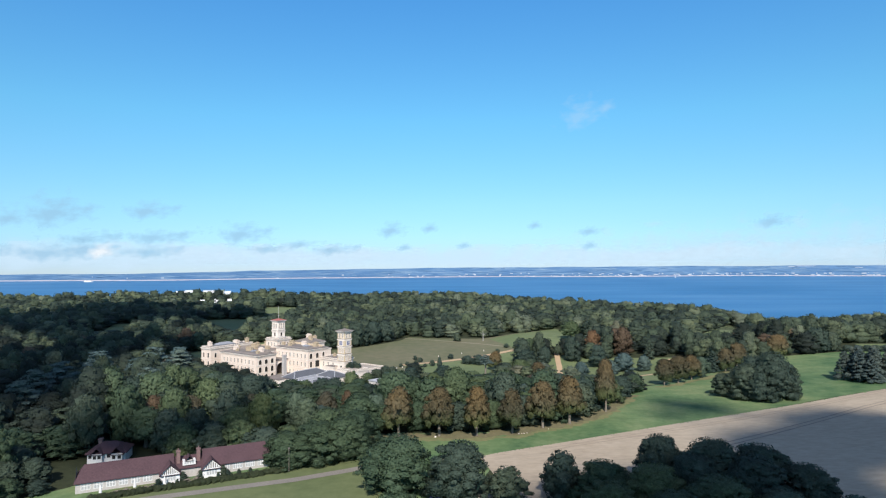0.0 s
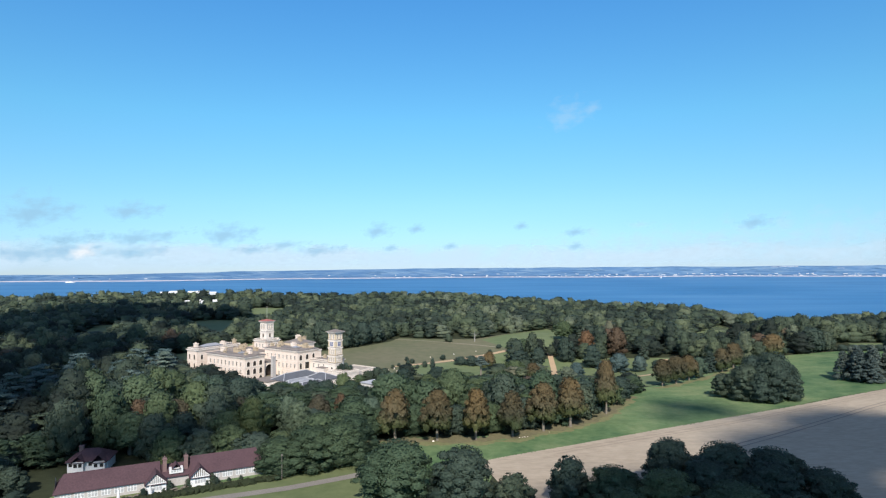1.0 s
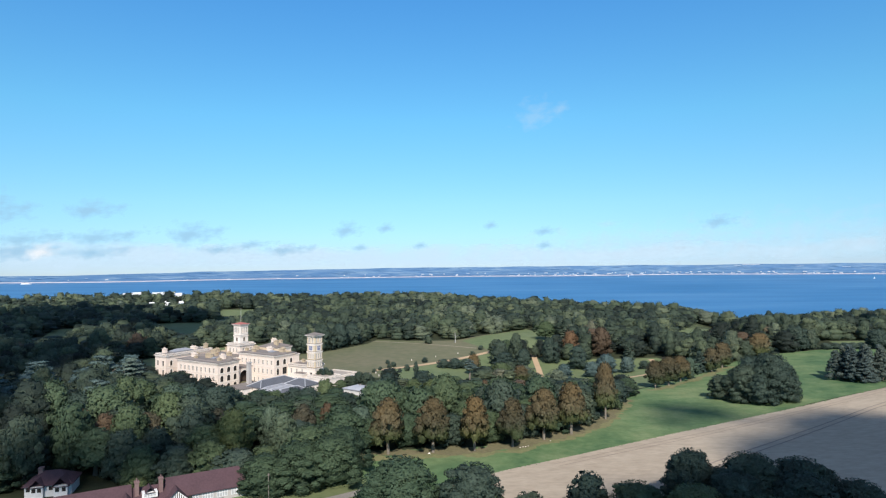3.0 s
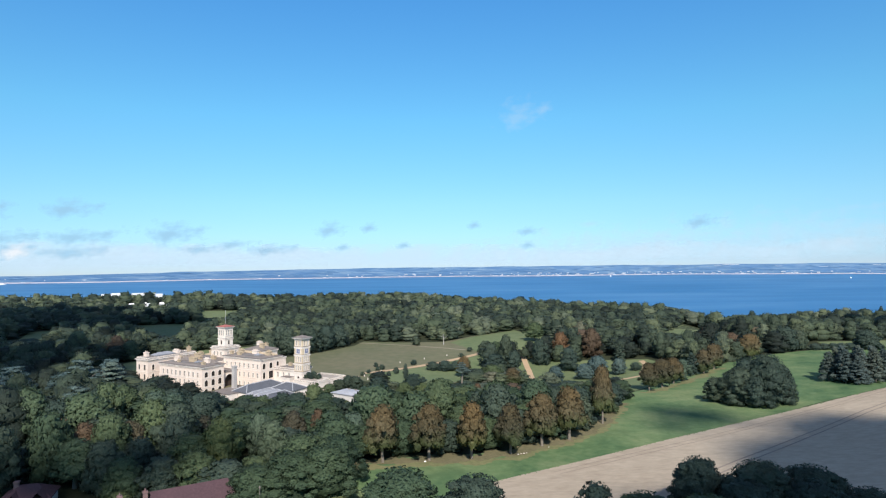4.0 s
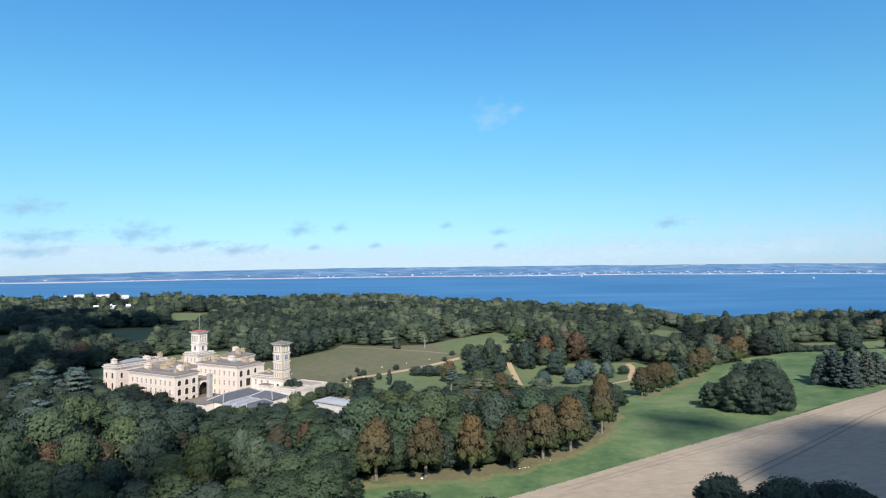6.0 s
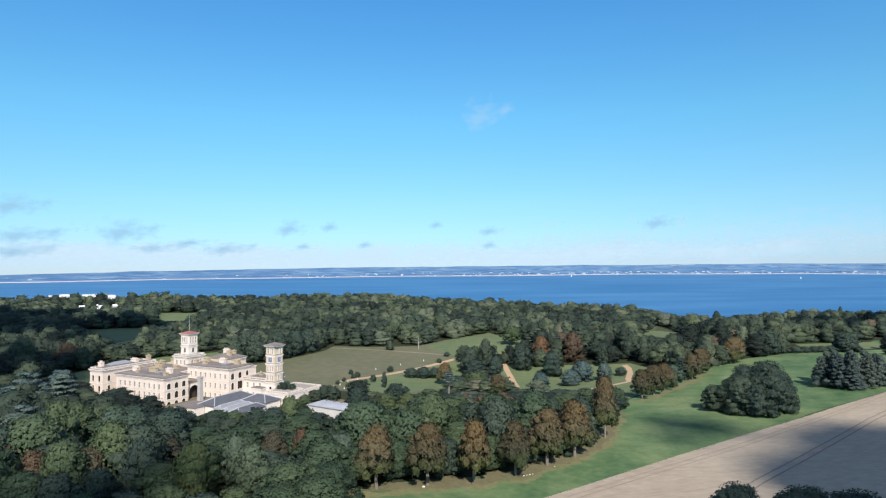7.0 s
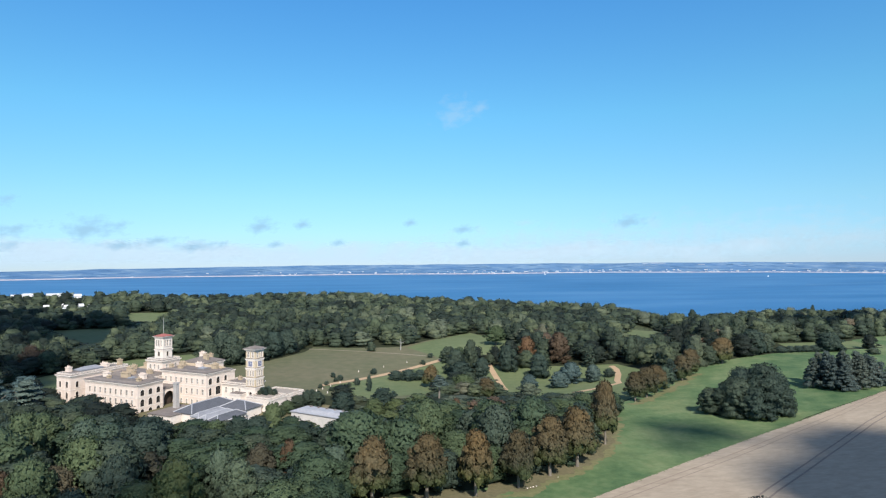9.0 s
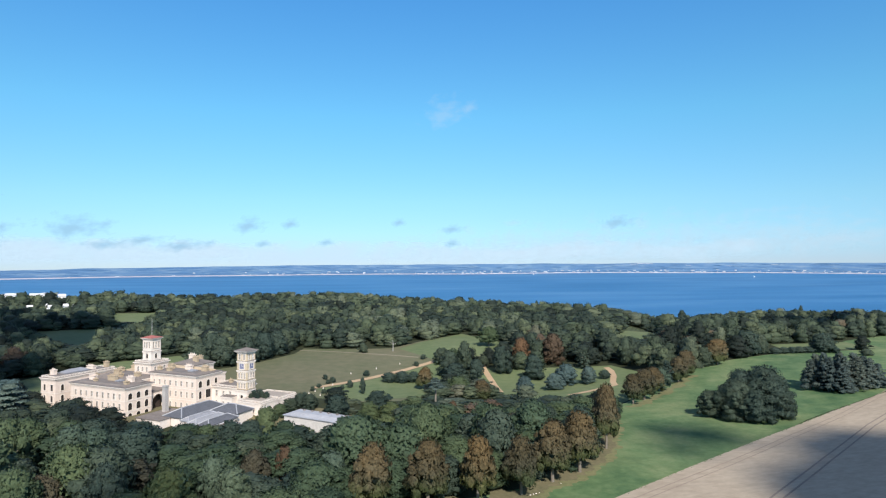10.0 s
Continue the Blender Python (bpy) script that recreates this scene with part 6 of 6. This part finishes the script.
for x in (23.0, 28.0):
    ms = Mesh()
    ms.box(x - 0.45, x + 0.45, -1.8, -0.8, 3.5, 7.2).box(x - 0.56, x + 0.56, -1.92, -0.68, 6.8, 7.05)
    ms.tube((x, -1.55, 7.2), (x, -1.55, 7.7), 0.14, 0.11, 8).tube((x, -1.05, 7.2), (x, -1.05, 7.7), 0.14, 0.11, 8)
    part("chimney", ms, BRICK, cot)
dm = Mesh()
dm.box(24.0, 27.2, -3.0, -1.0, 3.4, 4.6)
part("dormer", dm, WHITE, cot)
part("dormer_roof", Mesh().hip(24.6, 26.6, -3.3, 0.2, 4.6, 5.7, 0, 0, "y", 0.15), TILE, cot)
sash(25.6, -3.0, 3.7, 2.4, 0.8)
back = thing("cottage", Matrix.Translation((-99.5, 199, 3.9)) @ Matrix.Rotation(radians(12), 4, "Z") @ Matrix.Diagonal((0.84, 0.9, 0.74, 1)), "white cottage with hipped plum tile roof behind the row", "cottage")
ms = Mesh()
ms.box(-6, 6, -4, 4, -0.3, 4.2)
part("wall", ms, WHITE, back)
part("roof", Mesh().hip(-6.6, 6.6, -4.6, 4.6, 4.1, 7.4, 1, 1, "x"), TILE, back)
part("chimney", Mesh().box(-3.6, -2.4, -0.6, 0.6, 5.5, 8.6).box(-3.75, -2.25, -0.75, 0.75, 8.2, 8.5), BRICK, back)
part("gable_roof", Mesh().hip(1.5, 6, -6.4, -1, 4.0, 6.6, 0, 0, "y"), TILE, back)
part("porch_wall", Mesh().box(2, 5.5, -6, -3.9, -0.3, 4.0), WHITE, back)
part("gable_roof", Mesh().hip(-4.6, -0.6, -5.6, -1, 4.0, 6.2, 0, 0, "y"), TILE, back)
part("bay_wall", Mesh().box(-4.2, -1.0, -5.2, -3.9, -0.3, 4.0), WHITE, back)
for x, y_, z_ in ((2.9, -6.0, 2.2), (4.6, -6.0, 2.2), (-3.3, -5.2, 2.2), (-1.9, -5.2, 2.2), (0.7, -4.0, 2.2), (-5.1, -4.0, 2.2)):
    wn_ = part("window", frame_ring(1.04, 1.3, 0.1, 0.06), WHITE, back, "", Matrix.Translation((x, y_, z_)))
    part("pane", Mesh().box(-0.52, 0.52, -0.02, 0.03, 0.0, 1.3), GLASS, wn_)

hm = Mesh()
for i in range(150):
    x, y_ = 3 + i * 0.31, -9.6 + 0.6 * rs.uniform(-1, 1)
    w = rs.uniform(0.8, 1.25)
    v = IC1_V * np.array([w, w * 1.25, rs.uniform(0.6, 0.9)]) * (1 + 0.2 * np.random.randn(len(IC1_V), 1)) + np.array([x, y_, 0.55])
    hm.add([tuple(q) for q in v], [tuple(int(i_) for i_ in f) for f in IC1_F])
hd = tagged(new("hedge", hm.data("hedge", HEDGE)), "low rounded green hedge along the lane", "hedge")
hd.matrix_basis = COT


def parasol(x, y_):
    ob = thing("parasol", COT @ Matrix.Translation((x, y_, -0.05)), "closed white garden parasol on a pole", "parasol", "closed parasols outside the cottages")
    part("pole", Mesh().tube((0, 0, 0), (0, 0, 2.9), 0.04, 0.04, 8), TIMBER, ob)
    part("canopy", Mesh().tube((0, 0, 1.0), (0, 0, 2.2), 0.38, 0.22, 10).tube((0, 0, 2.2), (0, 0, 2.85), 0.22, 0.04, 10), WHITE, ob, "folded white canopy")
    part("foot", Mesh().tube((0, 0, 0), (0, 0, 0.12), 0.35, 0.3, 12), TARMAC, ob)


for x, y_ in ((5, -7.6), (12.6, -7.2), (19.4, -7.6)):
    parasol(x, y_)
post = thing("lamp_post", Matrix.Translation((-44.6, 187.3, ground_z(-44.6, 187.3))), "slim grey lamp post beside the lane", "lamp post")
part("pole", Mesh().tube((0, 0, -0.2), (0, 0, 6.2), 0.1, 0.06, 8), LEAD, post)
part("lantern", Mesh().box(-0.2, 0.2, -0.2, 0.2, 6.2, 6.6, 0.05), LEAD, post)

# ---- garden ornaments ----
def urn(x, y_):
    """A white garden urn on its plinth."""
    ob = thing("garden_urn", Matrix.Translation((x, y_, ground_z(x, y_))) @ Matrix.Scale(0.55, 4), "white stone garden urn on a plinth", "urn", "urns along the garden path")
    part("plinth", Mesh().box(-0.45, 0.45, -0.45, 0.45, -0.1, 0.9, 0.05), PALE, ob)
    part("bowl", Mesh().tube((0, 0, 0.9), (0, 0, 1.1), 0.18, 0.15, 12).tube((0, 0, 1.1), (0, 0, 1.6), 0.2, 0.55, 12), PALE, ob)


for x, y_ in ((-5.4, 428), (10.3, 441), (26, 453), (-17, 397), (-22, 388), (-26, 381), (-24, 370), (-29, 376)):
    urn(x, y_)
dead = thing("dead_tree", Matrix.Translation((28.4, 498, ground_z(28.4, 498))) @ Matrix.Scale(0.82, 4), "bleached bare dead tree on the lawn's edge", "tree")
dt = Mesh()
dt.tube((0, 0, -0.3), (0.2, 0, 6), 0.45, 0.3, 8).tube((0.2, 0, 6), (0, 0, 9.5), 0.3, 0.12, 7)
for a_, z_, l_ in ((0.2, 5.5, 3.4), (3.3, 6.2, 3.0), (1.7, 7.2, 2.2), (4.6, 7.6, 2.0)):
    dt.tube((0.1, 0, z_), (math.cos(a_) * l_, math.sin(a_) * l_, z_ + 1.6), 0.18, 0.06, 6)
part("trunk", dt, BLEACHED, dead)
bp = thing("pine_tree", Matrix.Translation((17.3, 312, ground_z(17.3, 312))) @ Matrix.Scale(1.18, 4), "tall pine with bare pale trunk and small silvery crown", "tree")
part("trunk", Mesh().tube((0, 0, -0.3), (0.3, 0, 8), 0.4, 0.3, 8).tube((0.3, 0, 8), (0.2, 0, 12.5), 0.3, 0.12, 8), BARK, bp)
part("crown", mesh_of("crown", SHAPES["cedar"][0][0] * np.array([3.0, 3.0, 2.3]) + np.array([0.2, 0, 9.0]), SHAPES["cedar"][0][1], SHAPES["cedar"][0][2], LEAF["cedar"]), None, bp)


# ---- outside the cottages ----
def picnic_table(x, y_, turn):
    ob = thing("picnic_table", COT @ Matrix.Translation((x, y_, 0.0)) @ Matrix.Rotation(radians(turn), 4, "Z"), "weathered grey wooden picnic table with benches", "table", "picnic tables outside the cottages")
    part("tabletop", Mesh().box(-0.9, 0.9, -0.38, 0.38, 0.70, 0.76), BARK, ob)
    for s in (-1, 1):
        part("bench", Mesh().box(-0.9, 0.9, s * 0.75 - 0.14, s * 0.75 + 0.14, 0.42, 0.47), BARK, ob)
        part("leg", Mesh().tube((s * 0.6, -0.8, -0.05), (s * 0.6, 0.8, -0.05), 0.04, 0.04, 6).tube((s * 0.6, -0.7, 0.0), (s * 0.6, -0.15, 0.72), 0.05, 0.05, 6).tube((s * 0.6, 0.7, 0.0), (s * 0.6, 0.15, 0.72), 0.05, 0.05, 6), BARK, ob)


for x, y_, a_ in ((8.6, -7.4, 12), (10.6, -7.0, 80), (14.6, -7.3, 20), (16.6, -7.0, 70), (24.8, -6.4, 30), (27.2, -6.0, 75)):
    picnic_table(x, y_, a_)
for x, y_, s_ in ((18.0, -6.6, 1.2), (23.8, -5.2, 1.5), (28.4, -4.8, 1.3), (33.8, -5.0, 1.6), (35.0, -5.6, 1.0), (22.4, -7.2, 0.8), (32.5, -7.0, 0.8), (38, -5.2, 0.7), (41, -5.2, 0.7)):
    ob = thing("shrub", COT @ Matrix.Translation((x, y_, -0.1)) @ Matrix.Diagonal((s_, s_, s_ * 0.95, 1)), "dark green garden shrub beside the cottages", "shrub", "shrubs outside the cottages")
    part("stem", TRUNKS[1], None, ob)
    part("crown", mesh_of("crown", *SHAPES["dome"][0], LEAF["dark"]), None, ob)

# rough grass along the field's margin
tuft = Mesh()
rt = np.random.RandomState(12)
EDGE = [(8, 200), (15, 204.3), (36, 214.5), (72, 232.8), (87, 240.3), (115, 254.2), (134, 262.2), (160, 273.2), (213, 293), (300, 333)]
for (x0, y0), (x1, y1) in zip(EDGE, EDGE[1:]):
    k = int(math.hypot(x1 - x0, y1 - y0) / 0.45)
    for i in range(k):
        q = (i + rt.uniform(0, 1)) / k
        x, y_ = x0 + (x1 - x0) * q + rt.normal(0, 0.3), y0 + (y1 - y0) * q + rt.normal(0, 0.3)
        w = rt.uniform(0.08, 0.24)
        v = IC0_V * np.array([w, w, w * rt.uniform(0.4, 0.9)]) * (1 + 0.2 * rt.randn(len(IC0_V), 1)) + np.array([x, y_, ground_z(x, y_) + 0.1])
        tuft.add([tuple(c) for c in v], [tuple(int(n_) for n_ in f) for f in IC0_F])
tagged(new("grass_margin", tuft.data("grass_margin", MEADOW)), "rough uncut grass along the stubble field's edge", "grass", kind="stuff")

# pale stones under the chestnuts
def boulder(x, y_, s_):
    v = IC1_V * np.array([s_, s_ * 0.7, s_ * 0.6]) * (1 + 0.15 * np.random.randn(len(IC1_V), 1))
    ob = tagged(new("boulder", mesh_of("boulder", v, IC1_F, None, PALE)), "pale rounded stone lying on the grass", "stone", "stones under the tree row")
    ob.matrix_basis = Matrix.Translation((x, y_, ground_z(x, y_) + s_ * 0.3))


for x, y_, s_ in ((-5.0, 220.6, 0.45), (22.6, 224.0, 0.28), (23.6, 224.4, 0.24), (24.4, 224.6, 0.3), (25.4, 225.0, 0.22), (33.4, 230.0, 0.2)):
    boulder(x, y_, s_)


def car(x, y_, turn, mat):
    ob = thing("car", Matrix.Translation((x, y_, ground_z(x, y_) + 0.1)) @ Matrix.Rotation(radians(turn), 4, "Z"), "dark blue parked car on the farm track", "car")
    side = [(-2.1, 0.35), (2.1, 0.35), (2.15, 0.75), (1.3, 0.95), (0.5, 1.45), (-1.2, 1.5), (-1.95, 1.0), (-2.15, 0.85)]
    bm_ = Mesh()
    k = len(side)
    bm_.v = [(a, s * (0.86 if b < 1.2 else 0.68), b) for s in (-1, 1) for a, b in side]
    bm_.f = [tuple(range(k))[::-1], tuple(range(k, 2 * k))] + [(i, (i + 1) % k, k + (i + 1) % k, k + i) for i in range(k)]
    part("body", bm_, mat, ob)
    part("windscreen", Mesh().quad((1.22, -0.68, 1.0), (1.22, 0.68, 1.0), (0.56, 0.6, 1.43), (0.56, -0.6, 1.43)), GLASS, ob)
    for a in (-1.35, 1.35):
        for s in (-1, 1):
            part("wheel", Mesh().tube((a, s * 0.72, 0.32), (a, s * 0.9, 0.32), 0.32, 0.32, 14), TIMBER, ob)


CARBLUE = surface("blue_car_paint", (0.016, 0.024, 0.060), (0.024, 0.032, 0.072), 0.5, 2.0, 0.25, 0.6, 0)
car(-4.0, 164.6, 20, CARBLUE)
